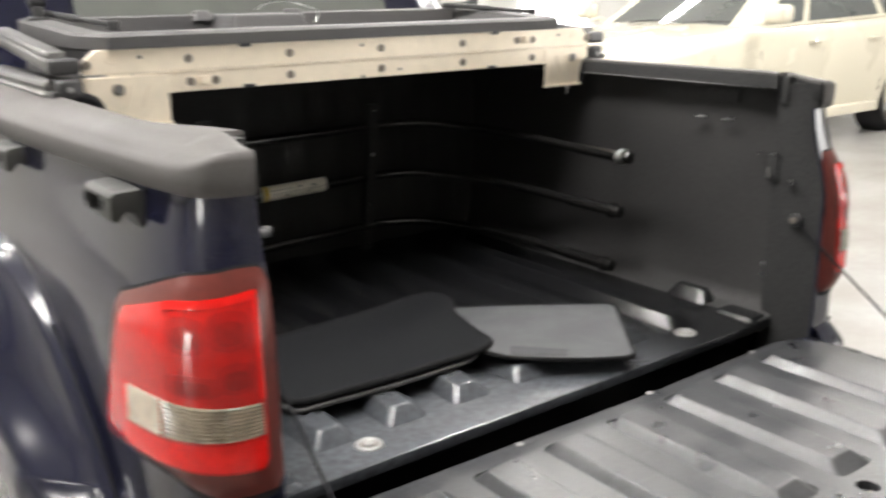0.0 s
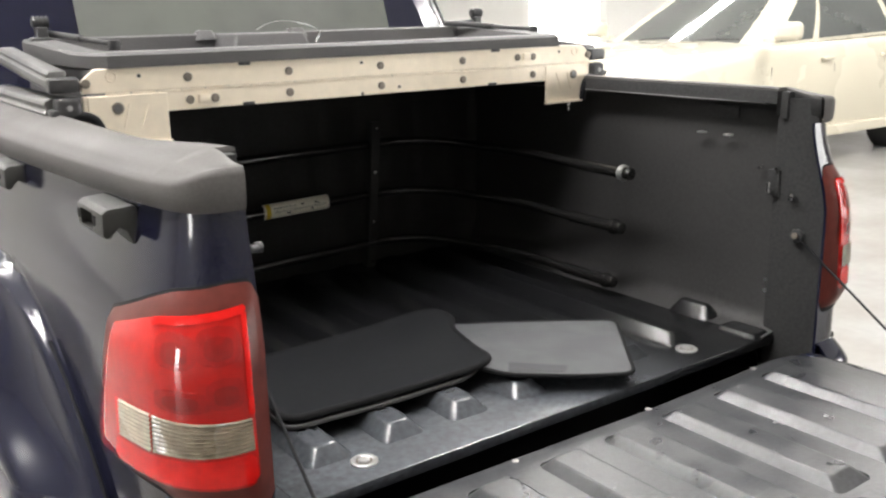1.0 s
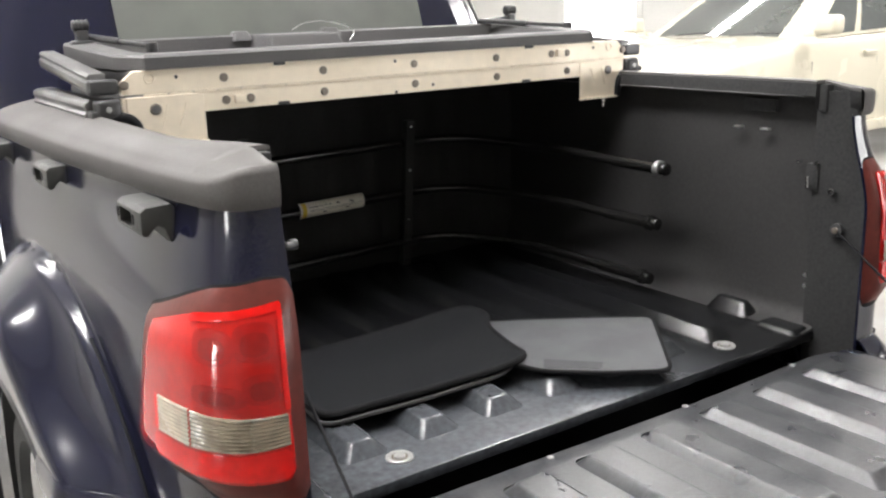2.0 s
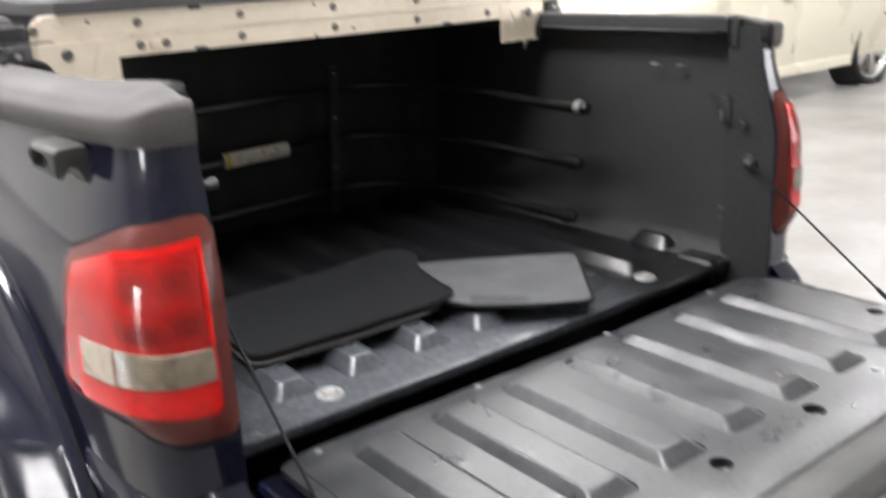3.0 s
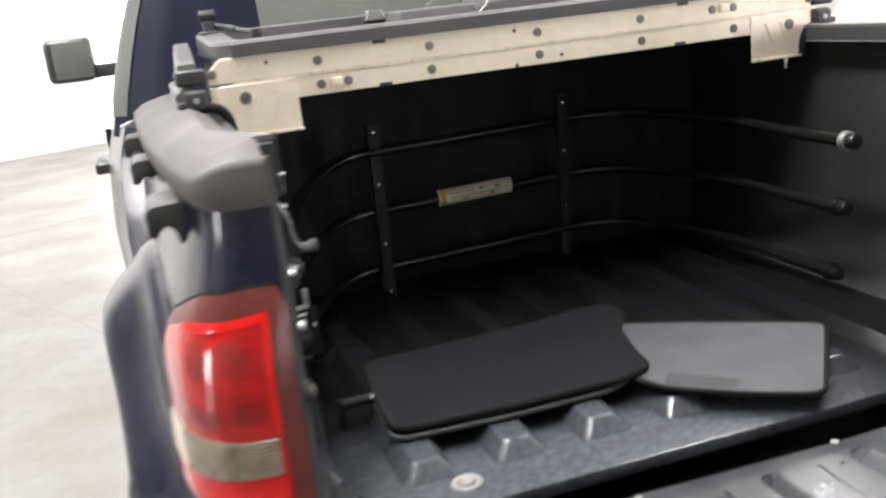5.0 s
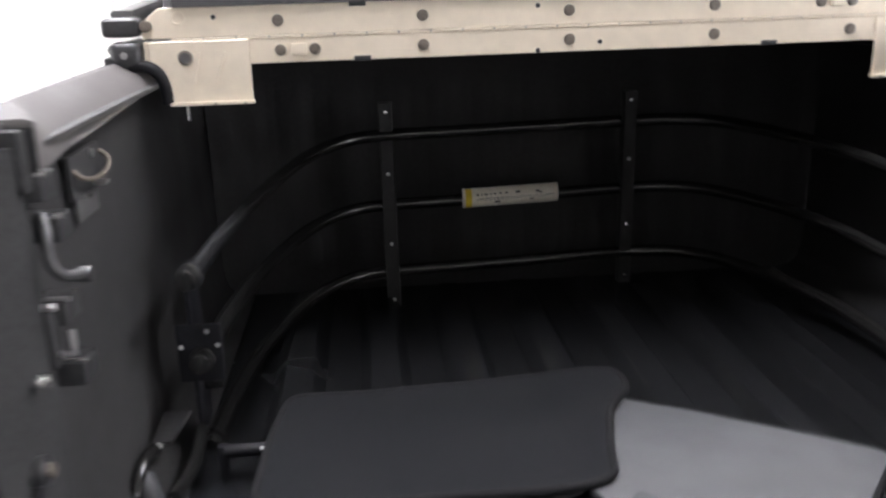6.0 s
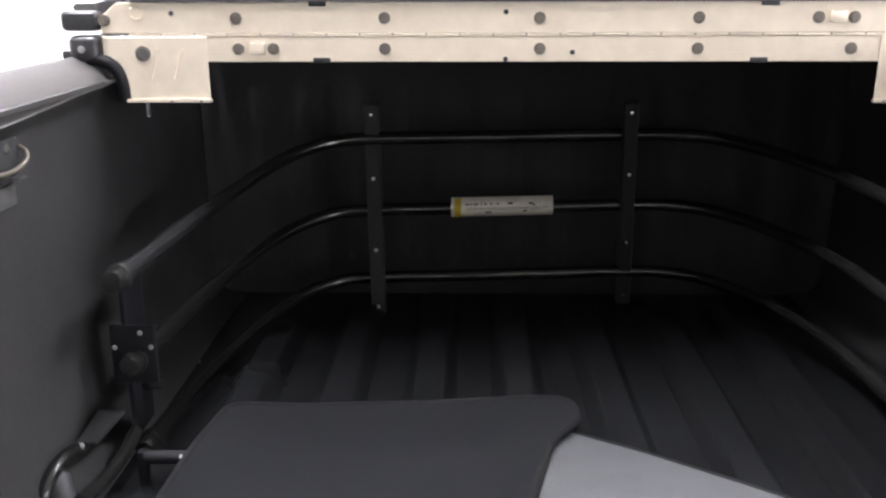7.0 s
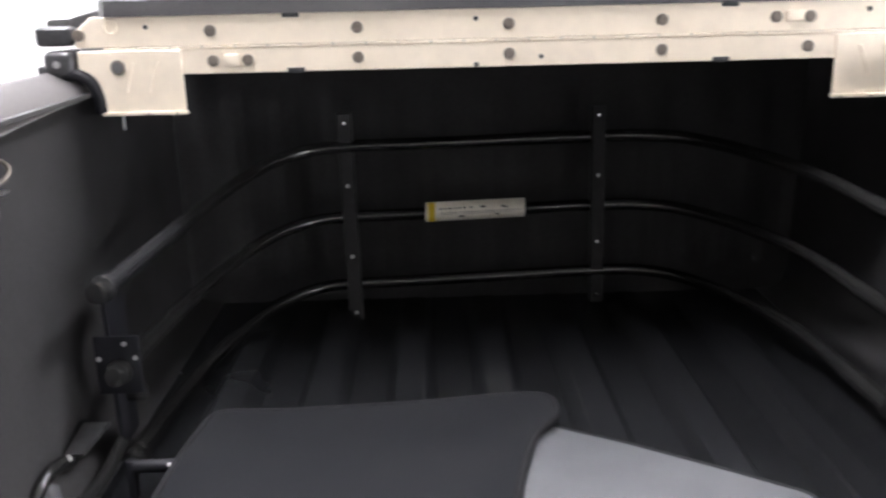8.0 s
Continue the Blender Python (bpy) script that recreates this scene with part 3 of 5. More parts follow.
def pillar():
    """The post beside the tailgate opening."""
    line = [(0.666, -0.043), (0.660, -0.039), (0.654, 0.0), (0.640, 0.06), (0.644, 0.088), (0.69, 0.088), (0.69, -0.02)]
    rows = []
    for z in (0.70, 0.85, 1.0, 1.08, 1.12, 1.16, 1.20, 1.24, 1.28, 1.30, 1.334):
        back = 0.042 * ease(1.08, 1.30, z)
        rows.append([(x, y + back * ease(0.05, -0.03, y), z) for x, y in line])
    return loft(rows, True, True)


pp = pillar()
part("tailgate_post", mirrored(pp), POST, truck, "black post beside the tailgate opening")
part("tailgate_post", pp, POST, truck, "black post beside the tailgate opening")

# inner hardware on both sides
ANCHOR_X = 0.640
for s in (-1, 1):
    x = 0.634 * s
    plate = part("striker_plate", box(min(x + 0.022 * s, x + 0.002 * s), max(x + 0.022 * s, x + 0.002 * s), 0.070, 0.100, 1.115, 1.175, 0.002), POST, truck)
    part("striker_pin", tube([(x + 0.004 * s, 0.086, 1.126), (x - 0.012 * s, 0.086, 1.126), (x - 0.012 * s, 0.086, 1.150)], 0.0035, 10), STEEL, plate, "bright steel striker pin")
    part("striker_pin", disc((x - 0.001 * s, 0.036, 1.119), (-s, 0, 0), 0.007, 0.012, 14, 0.001), STEEL, plate)
    part("bolt", disc((x - 0.004 * s, 0.075, 1.178), (-s, 0, 0), 0.0045, 0.012, 6), STEEL, plate)
    part("bolt", disc((0.655 * s, 0.135, 1.172), (-s, 0, 0), 0.0045, 0.012, 6), STEEL, plate)
    anchor = part("cable_anchor", disc((ANCHOR_X * s, 0.022, 1.036), (-s, 0, 0.1), 0.015, 0.014, 20, 0.002), BLACK, truck)
    part("anchor_bolt", disc(((ANCHOR_X - 0.005) * s, 0.022, 1.036), (-s, 0, 0.1), 0.008, 0.008, 6, 0.001), BOLT, anchor)
    xw, yw = 0.672 * s, 0.328 if s < 0 else 0.262
    tie = part("tie_down_bracket", box(min(xw, xw - 0.008 * s), max(xw, xw - 0.008 * s), *((0.28, 0.395, 1.232, 1.285) if s < 0 else (0.206, 0.295, 1.276, 1.305)), 0.003), POST, truck, "black tie-down bracket with a bright loop")
    if s < 0:
        part("tie_down_loop", tube(smoothed([(xw - 0.008 * s, yw - 0.04, 1.268), (xw - 0.016 * s, yw - 0.036, 1.258), (xw - 0.020 * s, yw + 0.01, 1.250), (xw - 0.022 * s, yw + 0.050, 1.256), (xw - 0.018 * s, yw + 0.064, 1.266), (xw - 0.008 * s, yw + 0.066, 1.274)], 4), 0.0030, 10), BOLT, tie)
        part("tie_down_plate", box(xw, xw + 0.005, yw - 0.03, yw + 0.052, 1.203, 1.230, 0.002), ANODISED, tie, "grey lower tie-down plate")
        part("tie_down_bolt", disc((xw + 0.010, yw + 0.035, 1.276), (1, 0, 0), 0.006, 0.006, 6, 0.001), STEEL, tie)
    for dy in (-0.045, 0.03):
        part("tie_down_foot", box(min(xw - 0.008 * s, xw - 0.022 * s), max(xw - 0.008 * s, xw - 0.022 * s), yw + dy, yw + dy + 0.020, 1.236, 1.240, 0.0015), STEEL, tie)
    for z in (0.89, 0.915):
        part("bolt", disc((0.655 * s, 0.098, z), (-s, 0, 0), 0.005, 0.005, 6), STEEL, tie)
    if s > 0:
        continue
    clamp = part("extender_clamp", tube(smoothed([(-0.652, 0.43, 0.836), (-0.648, 0.405, 0.846), (-0.650, 0.375, 0.852), (-0.654, 0.345, 0.846), (-0.658, 0.325, 0.828), (-0.659, 0.322, 0.805)], 5), 0.010, 12), TUBE, truck, "glossy black extender clamp")
    part("clamp_bolt", disc((-0.641, 0.408, 0.853), (0.3, -0.2, 1), 0.0055, 0.006, 6, 0.001), ZINC, clamp)
    part("clamp_plate", loft([[(-0.655, 0.425, 0.848), (-0.655, 0.43, 0.842), (-0.628, 0.43, 0.842), (-0.628, 0.425, 0.848)], [(-0.650, 0.495, 0.862), (-0.650, 0.50, 0.856), (-0.612, 0.50, 0.856), (-0.612, 0.495, 0.862)]], True, True), BLACK, clamp, "small dark clamp plate")
    part("clamp_foot", bevelled(tube([(-0.657, 0.360, 0.832), (-0.640, 0.338, 0.803)], 0.017, 14), 0.004), MATBACK, clamp, "dusty clamp foot")
    pin = part("locking_pin", tube([(-0.550, 0.40, 0.840), (-0.494, 0.40, 0.840)], 0.0095, 14), RUBBER, truck, "black locking pin with a bright tip")
    part("pin_tip", disc((-0.497, 0.392, 0.846), (0.3, -0.6, 0.7), 0.0030, 0.006, 12, 0.001), ZINC, pin)
    part("pin_bracket", box(-0.560, -0.546, 0.394, 0.408, 0.794, 0.850, 0.004), RUBBER, pin)
for y, z in ((0.10, 1.292), (0.13, 1.245), (0.115, 1.165), (0.14, 1.09)):
    block = part("latch_block", box(-0.668, -0.626, y - 0.022, y + 0.022, z - 0.014, z + 0.012, 0.004), BLACK, truck)
    part("latch_edge", box(-0.648, -0.6235, y - 0.018, y - 0.012, z + 0.010, z + 0.015, 0.0015), STEEL, block, "bright worn latch edge")
hook = part("latch_hook", tube(smoothed([(-0.640, 0.10, 1.262), (-0.632, 0.085, 1.245), (-0.628, 0.075, 1.222), (-0.618, 0.078, 1.208), (-0.600, 0.085, 1.206)], 5), 0.006, 10), BLACK, truck, "glossy black latch hook")
part("hook_roller", disc((-0.596, 0.086, 1.206), (1, 0, 0), 0.008, 0.012, 16, 0.002), BLACK, hook)
for s in (-1, 1):
    part("floor_rib", pad(min(0.575 * s, 0.645 * s), max(0.575 * s, 0.645 * s), 0.062, 0.172, FLOOR - 0.001, 0.009, 0.010), BEDFLOOR, bed_floor)

# rail caps along the bed sides
def rail_cap(edge, slant):
    """Plastic cap over the bed side: upright outer face, soft crease, gently crowned top, notch at the inner rear corner."""
    last = len(TOPC) - 1
    stations = [(i, (0.655 - 0.002 * i / 12, mix(-0.004, 0.079, i / 12))) for i in range(13)]
    stations += [(12, (0.626, 0.083))] + [(i, (mix(0.634, edge, ease(0.08, 0.30, TOPC[i][1])), TOPC[i][1])) for i in range(13, last + 1)]
    rows, inner, slope = [], [], []
    for i, (ix, iy) in stations:
        x, y = TOPC[i]
        (ax, ay), (bx, by) = TOPC[max(0, i - 1)], TOPC[min(last, i + 1)]
        n = Vector((by - ay, ax - bx, 0)).normalized()
        zc = mix(1.337, 1.322, ease(3, 10, i))
        zt = mix(1.342, 1.357, ease(0, 14, i))
        roll = slant * ease(0.085, 0.25, iy)
        top_x = ix + roll

        def out(d, z):
            return (x + n.x * d, y + n.y * d, z)

        def over(t, z):
            return (mix(x, top_x, t), mix(y, iy, t), z)
        rows.append([out(-0.004, 1.284), out(0.001, 1.284), out(0.005, 1.289), out(0.007, 1.303), out(0.007, zc - 0.006), out(0.005, zc), over(0.03, zc + 0.004), over(0.12, mix(zc, zt, 0.36)), over(0.28, mix(zc, zt, 0.56)), over(0.55, mix(zc, zt, 0.78)), over(0.92, zt), over(1.0, zt - 0.003),
                     (top_x + 0.001 - 0.2 * roll, iy, zt - 0.008)])
        if i <= 12:
            inner.append([(ix + 0.001, iy, zt - 0.008), (ix + 0.002, iy, 1.300), (ix + 0.012, iy, 1.292)])
        if iy > 0.08:
            low = mix(1.302, 1.318, ease(0.2, 0.75, iy)) if slant > 0.01 else 1.321
            slope.append([(mix(top_x + 0.001, ix, f), iy, mix(zt - 0.008, low, g)) for f, g in ((0.2 if roll else 0.0, 0), (0.5, 0.22), (0.82, 0.62), (1.0, 1.0))] + [(ix + 0.010, iy, low - 0.003)])
    parts = [loft(rows), loft(inner), loft(slope)]
    for bm in parts:
        bmesh.ops.remove_doubles(bm, verts=bm.verts, dist=1e-6)
        bmesh.ops.recalc_face_normals(bm, faces=bm.faces)
    return parts


for s in (-1, 1):
    edge = 0.655 if s < 0 else 0.636  # the rail's inner edge
    # Right inner slope in black: its weaker light is put into the colour.
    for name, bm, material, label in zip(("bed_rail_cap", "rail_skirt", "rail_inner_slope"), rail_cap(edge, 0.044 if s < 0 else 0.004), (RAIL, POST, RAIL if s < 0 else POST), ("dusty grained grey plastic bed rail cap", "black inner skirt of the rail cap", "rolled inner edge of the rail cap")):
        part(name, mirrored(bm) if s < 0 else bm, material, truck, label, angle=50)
    part("rail_lip", tube([((edge + 0.002) * s, y, (mix(1.302, 1.318, ease(0.2, 0.75, y)) if s < 0 else 1.321) - 0.001) for y in np.linspace(0.28 if s < 0 else 0.12, 1.22, 12)], 0.0024, 8), LIP, truck, "thin bright lower lip of the rail")
    part("post_cover", box(min(0.634 * s, 0.672 * s), max(0.634 * s, 0.672 * s), 0.060, 0.080, 1.290, 1.348, 0.004), POST, truck)


def cleat(y):
    """An outer tie-down cleat: a hooded loop with a square eye in its outer face and an open foot."""
    xb = 0.748 + 0.048 * y
    line = [(-0.010, 1.222), (-0.012, 1.262), (0.000, 1.281), (0.036, 1.279), (0.044, 1.273), (0.045, 1.243), (0.042, 1.238), (0.034, 1.238), (0.030, 1.244), (0.022, 1.252), (0.012, 1.246), (0.006, 1.226)]
    return extrude_y([(xb + x, z) for x, z in line], y - 0.022, y + 0.098, 0.003), xb


for s in (-1, 1):
    for y in (0.162, 0.66, 1.10):
        body, xb = cleat(y)
        eye = box(xb + 0.026, xb + 0.09, y + 0.024, y + 0.082, 1.2445, 1.2685, 0.003)
        slots = [box(xb + 0.041, xb + 0.046, y + at, y + at + 0.009, 1.252, 1.266, 0.001) for at in (0.010, 0.086)]
        if s < 0:
            body, eye, slots = mirrored(body), mirrored(eye), [mirrored(slot) for slot in slots]
        foot = part("tie_down_cleat", body, LINER_EDGE, truck, "grey plastic outer tie-down cleat with a square eye")
        cut(foot, eye)
        for slot in slots:
            part("slot", slot, RUBBER, foot)


# tail lamps
def run(v):
    """Length along the plan of the corner, from the tailgate to station v."""
    i = min(int(v), len(LOWC) - 2)
    return sum(math.dist(p, q) for p, q in zip(LOWC[:i + 1], LOWC[1:i + 1])) + (v - i) * math.dist(LOWC[i], LOWC[i + 1])


STATIONS = np.linspace(0, 34, 681)
RUNS = [run(v) / run(17.2) for v in STATIONS]


def u_at(a):
    """The station at a share a of the lamp's length round the corner."""
    return float(np.interp(a, RUNS, STATIONS))


def line_of(*points):
    """A height as a smooth function of the share along the lamp."""
    xs, zs = zip(*points)
    return lambda a: float(np.interp(a, xs, zs))


def belly(z):
    """How far the lamp swells out below its top."""
    return 0.012 * min(1.0, max(0.0, (1.175 - z) / 0.24))


def lens_grid(a0, a1, zb, zt, out, na=44, nz=16, dome=0.003, corner=0.012, lean=0.0):
    """A domed lens between two height lines, with rounded corners; lean: how far its outer end slopes back towards the top."""
    rows = []
    size = (a1 - a0) * run(17.2)
    for j in range(nz + 1):
        f = j / nz
        row = []
        for i in range(na + 1):
            g = i / na
            a = mix(a0, a1 - lean * f ** 1.4, g)
            e = min(g, 1 - g) * size / corner
            cut_in = corner * (1 - math.sqrt(max(0.0, 1 - (1 - min(1.0, e)) ** 2)))
            z = mix(zb(a) + cut_in, zt(a) - cut_in, f)
            edge = min(1.0, 8 * min(f, 1 - f), 11 * min(g, 1 - g))
            row.append(side_point(u_at(a), z, out - dome * (1 - edge) ** 2 + belly(z) * (edge if corner > 0.02 else 1.0)))
        rows.append(row)
    return loft(rows)


def fluted(a0, a1, zb, zt, out, count):
    """Clear lens with fine horizontal flutes."""
    rows = []
    for j in range(count * 4 + 1):
        f = j / (count * 4)
        lift = 0.0022 * abs(math.sin(j / 4 * math.pi))
        rows.append([side_point(u_at(a), mix(zb(a), zt(a), f), out + belly(mix(zb(a), zt(a), f)) + lift) for a in np.linspace(a0, a1, 26)])
    return loft(rows)


def bulb_seat(ac, zc, ra, rz, out):
    """A soft-edged patch on the lens that stands for a bulb seat seen through it."""
    rows = []
    for j in range(17):
        t = -1 + j / 8
        w = (1 - abs(t) ** 3.5) ** 0.5 + 0.02
        rows.append([side_point(u_at(ac + ra * w * (i / 6 - 1)), zc + rz * t, out + belly(zc + rz * t)) for i in range(13)])
    return loft(rows)


LAMP_TOP = line_of((0, 1.1935), (0.18, 1.195), (0.467, 1.185), (0.695, 1.165), (0.957, 1.142), (1.35, 1.112))
LAMP_LOW = line_of((0, 0.876), (0.33, 0.879), (0.48, 0.890), (0.62, 0.899), (0.95, 0.892), (1.35, 0.890))
BAND_TOP = line_of((0, 1.022), (0.122, 1.0235), (0.55, 1.026), (0.91, 1.020), (1.2, 1.018))
BAND_LOW = line_of((0, 0.979), (0.122, 0.979), (0.44, 0.975), (0.58, 0.971), (0.91, 0.965), (1.2, 0.962))
BOX_TOP = line_of((0, 1.170), (0.11, 1.170), (0.5, 1.156), (0.70, 1.141), (0.964, 1.121), (1.35, 1.092))
RED_LOW = line_of((0, 0.923), (0.133, 0.927), (0.306, 0.929), (0.484, 0.929), (0.833, 0.921), (1.35, 0.915))


def shifted(line, dz):
    return lambda a: line(a) + dz


SEATS = ((0.42, 1.117, 0.10, 0.024), (0.235, 1.124, 0.088, 0.026), (0.395, 1.052, 0.125, 0.016), (0.215, 1.062, 0.072, 0.022))
for s in (-1, 1):
    def sided(bm):
        if s < 0:
            return mirrored(bm)
        bmesh.ops.translate(bm, verts=bm.verts, vec=(RIGHT_IN, 0, 0))
        return bm
    lamp = part("tail_lamp", sided(lens_grid(0.0, 1.305, LAMP_LOW, LAMP_TOP, 0.009, dome=0.008, corner=0.022, lean=0.20)), REDDARK, truck, "red tail lamp with a clear reversing band")
    part("gasket", sided(lens_grid(0.0, 1.32, shifted(LAMP_LOW, -0.005), shifted(LAMP_TOP, 0.004), 0.0035, dome=0.003, corner=0.024, lean=0.20)), RUBBER, lamp, "thin black rubber lamp gasket")
    part("lens", sided(lens_grid(0.098, 1.195, RED_LOW, BOX_TOP, 0.0130, dome=0.004, corner=0.016, lean=0.21)), RED, lamp, "glossy red lens")
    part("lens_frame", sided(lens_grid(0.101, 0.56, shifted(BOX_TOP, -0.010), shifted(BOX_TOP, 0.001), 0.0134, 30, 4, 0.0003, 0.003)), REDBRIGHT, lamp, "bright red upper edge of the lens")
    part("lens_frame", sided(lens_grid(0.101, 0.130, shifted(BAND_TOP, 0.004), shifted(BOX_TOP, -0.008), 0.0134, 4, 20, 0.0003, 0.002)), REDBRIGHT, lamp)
    # Flat darker patches on the lens; the seats' recess shade is in their colour.
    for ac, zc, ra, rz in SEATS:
        seat = part("bulb_seat", sided(bulb_seat(ac, zc, ra, rz, 0.0134)), REDMID, lamp, "darker red patch on the lens for a shaded bulb seat")
        part("bulb_hole_shade", sided(bulb_seat(ac, zc - 0.1 * rz, 0.62 * ra, 0.6 * rz, 0.0138)), REDDEEP, seat)
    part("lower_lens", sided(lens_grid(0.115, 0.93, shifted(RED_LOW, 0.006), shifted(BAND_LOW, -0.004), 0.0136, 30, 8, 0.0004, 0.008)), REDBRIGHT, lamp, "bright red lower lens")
    part("reversing_lens", sided(fluted(0.122, 0.541, BAND_LOW, BAND_TOP, 0.0138, 9)), CLEAR, lamp, "clear fluted reversing lens")
    part("side_lens", sided(fluted(0.553, 0.854, BAND_LOW, BAND_TOP, 0.0138, 9)), CLEARSIDE, lamp, "pale fluted side lens")
    part("side_marker", sided(lens_grid(0.860, 0.909, BAND_LOW, BAND_TOP, 0.0138, 6, 6, 0.0004, 0.003)), REDBRIGHT, lamp)


# bumper below the tailgate
def bumper():
    plan = [(-0.93, 0.16), (-0.935, 0.05), (-0.915, -0.05), (-0.86, -0.12), (-0.74, -0.165), (-0.4, -0.19), (0, -0.195), (0.4, -0.19), (0.74, -0.165), (0.86, -0.12), (0.915, -0.05), (0.935, 0.05), (0.93, 0.16)]
    line = [tuple(p)[:2] for p in smoothed([(x, y, 0) for x, y in plan], 5)]
    rows = []
    for z, k in ((0.43, 0.90), (0.45, 0.97), (0.53, 1.0), (0.59, 1.0), (0.625, 0.985), (0.638, 0.955), (0.640, 0.90)):
        rows.append([(0.91 * x * mix(1, k, 0.5), y * k if y < 0 else y, z) for x, y in line])
    rows.append([(x * 0.82, 0.10, 0.635) for x, y in line])
    return loft(rows)


bump_ob = part("rear_bumper", bumper(), NAVY, truck, "dark navy rear bumper with a black step pad")
part("step_pad", box(-0.655, 0.655, -0.165, -0.04, 0.636, 0.646, 0.004), RUBBER, bump_ob)
for s in (-1, 1):
    part("corner_pad", prism([(0.66 * s, -0.155), (0.74 * s, -0.13), (0.79 * s, -0.07), (0.81 * s, 0.0), (0.80 * s, 0.03), (0.66 * s, 0.03)][:: s], 0.630, 0.643, 0.004), RUBBER, bump_ob, "dark grained bumper corner pad")
    part("corner_filler", prism([(0.665 * s, -0.038), (0.71 * s, -0.038), (0.75 * s, -0.026), (0.765 * s, 0.005), (0.775 * s, 0.06), (0.665 * s, 0.06)][:: s], 0.62, 0.80, 0.003), RUBBER, truck)
BUMPER_TOP = line_of((0, 0.800), (0.2, 0.803), (0.42, 0.790), (0.63, 0.782), (0.94, 0.788), (1.3, 0.789), (1.8, 0.784), (2.13, 0.779), (2.5, 0.765), (2.9, 0.745))


def bumper_end():
    """The painted bumper corner: a sloping ledge under the lamp, a crisp crease and an upright face that tucks under."""
    rows = []
    for a in np.linspace(0.02, 2.62, 96):
        top, wide, u = BUMPER_TOP(a), mix(0.75, 0.16, ease(0.45, 0.95, a)), u_at(a)
        tall = mix(1.0, 0.55, ease(0.45, 0.95, a))
        rows.append([Vector((*side_point(u, top, out * wide).xy, z)) for z, out in (
            (top + 0.002, -0.006), (top, 0.004), (top - 0.004 * tall, 0.012), (top - 0.024 * tall, 0.036), (top - 0.040 * tall, 0.050), (top - 0.045 * tall, 0.0525), (top - 0.050 * tall, 0.0535),
            (top - 0.075 * tall, 0.055), (top - 0.092 * tall, 0.053), (top - 0.104 * tall, 0.046), (0.66, 0.040), (0.57, 0.042), (0.52, 0.030))])
    own = loft(rows)
    gone = [f for f in own.faces if math.hypot(f.calc_center_median().y - WHEEL_Y, f.calc_center_median().z - WHEEL_Z) < 0.46]
    bmesh.ops.delete(own, geom=gone, context="FACES")
    bmesh.ops.solidify(own, geom=own.faces[:], thickness=0.005)
    return own


corner_bm = bumper_end()
part("bumper_end", mirrored(corner_bm), NAVY, bump_ob, "dark navy bumper end with a creased ledge")
bmesh.ops.translate(corner_bm, verts=corner_bm.verts, vec=(RIGHT_IN, 0, 0))
part("bumper_end", corner_bm, NAVY, bump_ob, "dark navy bumper end with a creased ledge")
part("sill_panel", box(-0.66, 0.66, -0.015, 1.2, 0.56, 0.690, 0.004), RUBBER, truck, "black sill below the bed floor")

# tailgate, lowered
tg = new("tailgate")
tg.parent = truck
tg["label"] = "lowered blue tailgate with a scuffed grey plastic liner"
skin = box(-0.645, 0.622, -0.592, -0.030, 0.712, 0.7835, 0.012, 3)
part("tailgate_skin", skin, GATE, tg, "dark navy tailgate shell")
for x in (-0.6435, 0.6205):
    part("lower_flange", tube([(x, -0.060, 0.716), (x, -0.575, 0.716)], 0.0070, 10), BLUE, tg, "blue folded lower flange")


def liner_plate():
    pts = [(-0.612, -0.052), (-0.598, -0.040), (-0.55, -0.030), (-0.30, -0.036), (0.10, -0.046), (0.50, -0.040), (0.548, -0.052), (0.588, -0.10), (0.604, -0.16), (0.604, -0.37), (0.594, -0.385), (0.594, -0.556), (-0.606, -0.556), (-0.606, -0.39), (-0.612, -0.37)]
    return prism(pts, 0.7845, 0.8, 0.003)


plate = part("tailgate_liner", liner_plate(), LINER, tg, "scuffed charcoal plastic liner with long ribs")
holes = None
for x, y in ((-0.551, -0.338), (0.0, -0.328), (0.552, -0.338), (-0.563, -0.473), (-0.138, -0.472), (0.100, -0.474), (0.556, -0.480)):
    holes = disc((x, y, 0.83), (0, 0, 1), 0.0175, 0.045, 24, bm=holes)
    part("hole_cup", disc((x, y, 0.7865), (0, 0, 1), 0.022, 0.002, 20), RUBBER, tg)
    part("bolt", disc((x + 0.004, y - 0.006, 0.7905), (0, 0, 1), 0.006, 0.005, 6), BOLT, tg)
RIBS = tuple(-0.464 + 0.1505 * k for k in range(7))
for x in RIBS:
    holes = prism(rrect(x - 0.0475, x + 0.0475, -0.4385, -0.0785, 0.016), 0.7965, 0.83, bm=holes)
cut(plate, holes)
for x in RIBS:
    part("liner_rib", pad(x - 0.0462, x + 0.0462, -0.4372, -0.0798, 0.7964, 0.0185, 0.018, ends=0.032), LINER, plate)
for x in (-0.545, -0.228, 0.10, 0.42):
    part("screw", disc((x, -0.046, 0.8015), (0, 0, 1), 0.0060, 0.003, 16, 0.0012), ZINC, plate)
for s in (-1, 1):
    part("liner_seam", box(min(0.5895 * s, 0.5915 * s), max(0.5895 * s, 0.5915 * s), -0.325, -0.062, 0.799, 0.8006, 0), RUBBER, plate)
edge_line = [(-0.557, 0.797), (-0.566, 0.8005), (-0.600, 0.8005), (-0.618, 0.797), (-0.630, 0.788), (-0.636, 0.776), (-0.635, 0.758), (-0.626, 0.742), (-0.606, 0.730), (-0.585, 0.730), (-0.557, 0.7845)]
part("edge_moulding", extrude_x(edge_line, -0.614, 0.588, 0.002), LINER_EDGE, tg, "grained grey plastic top edge moulding")
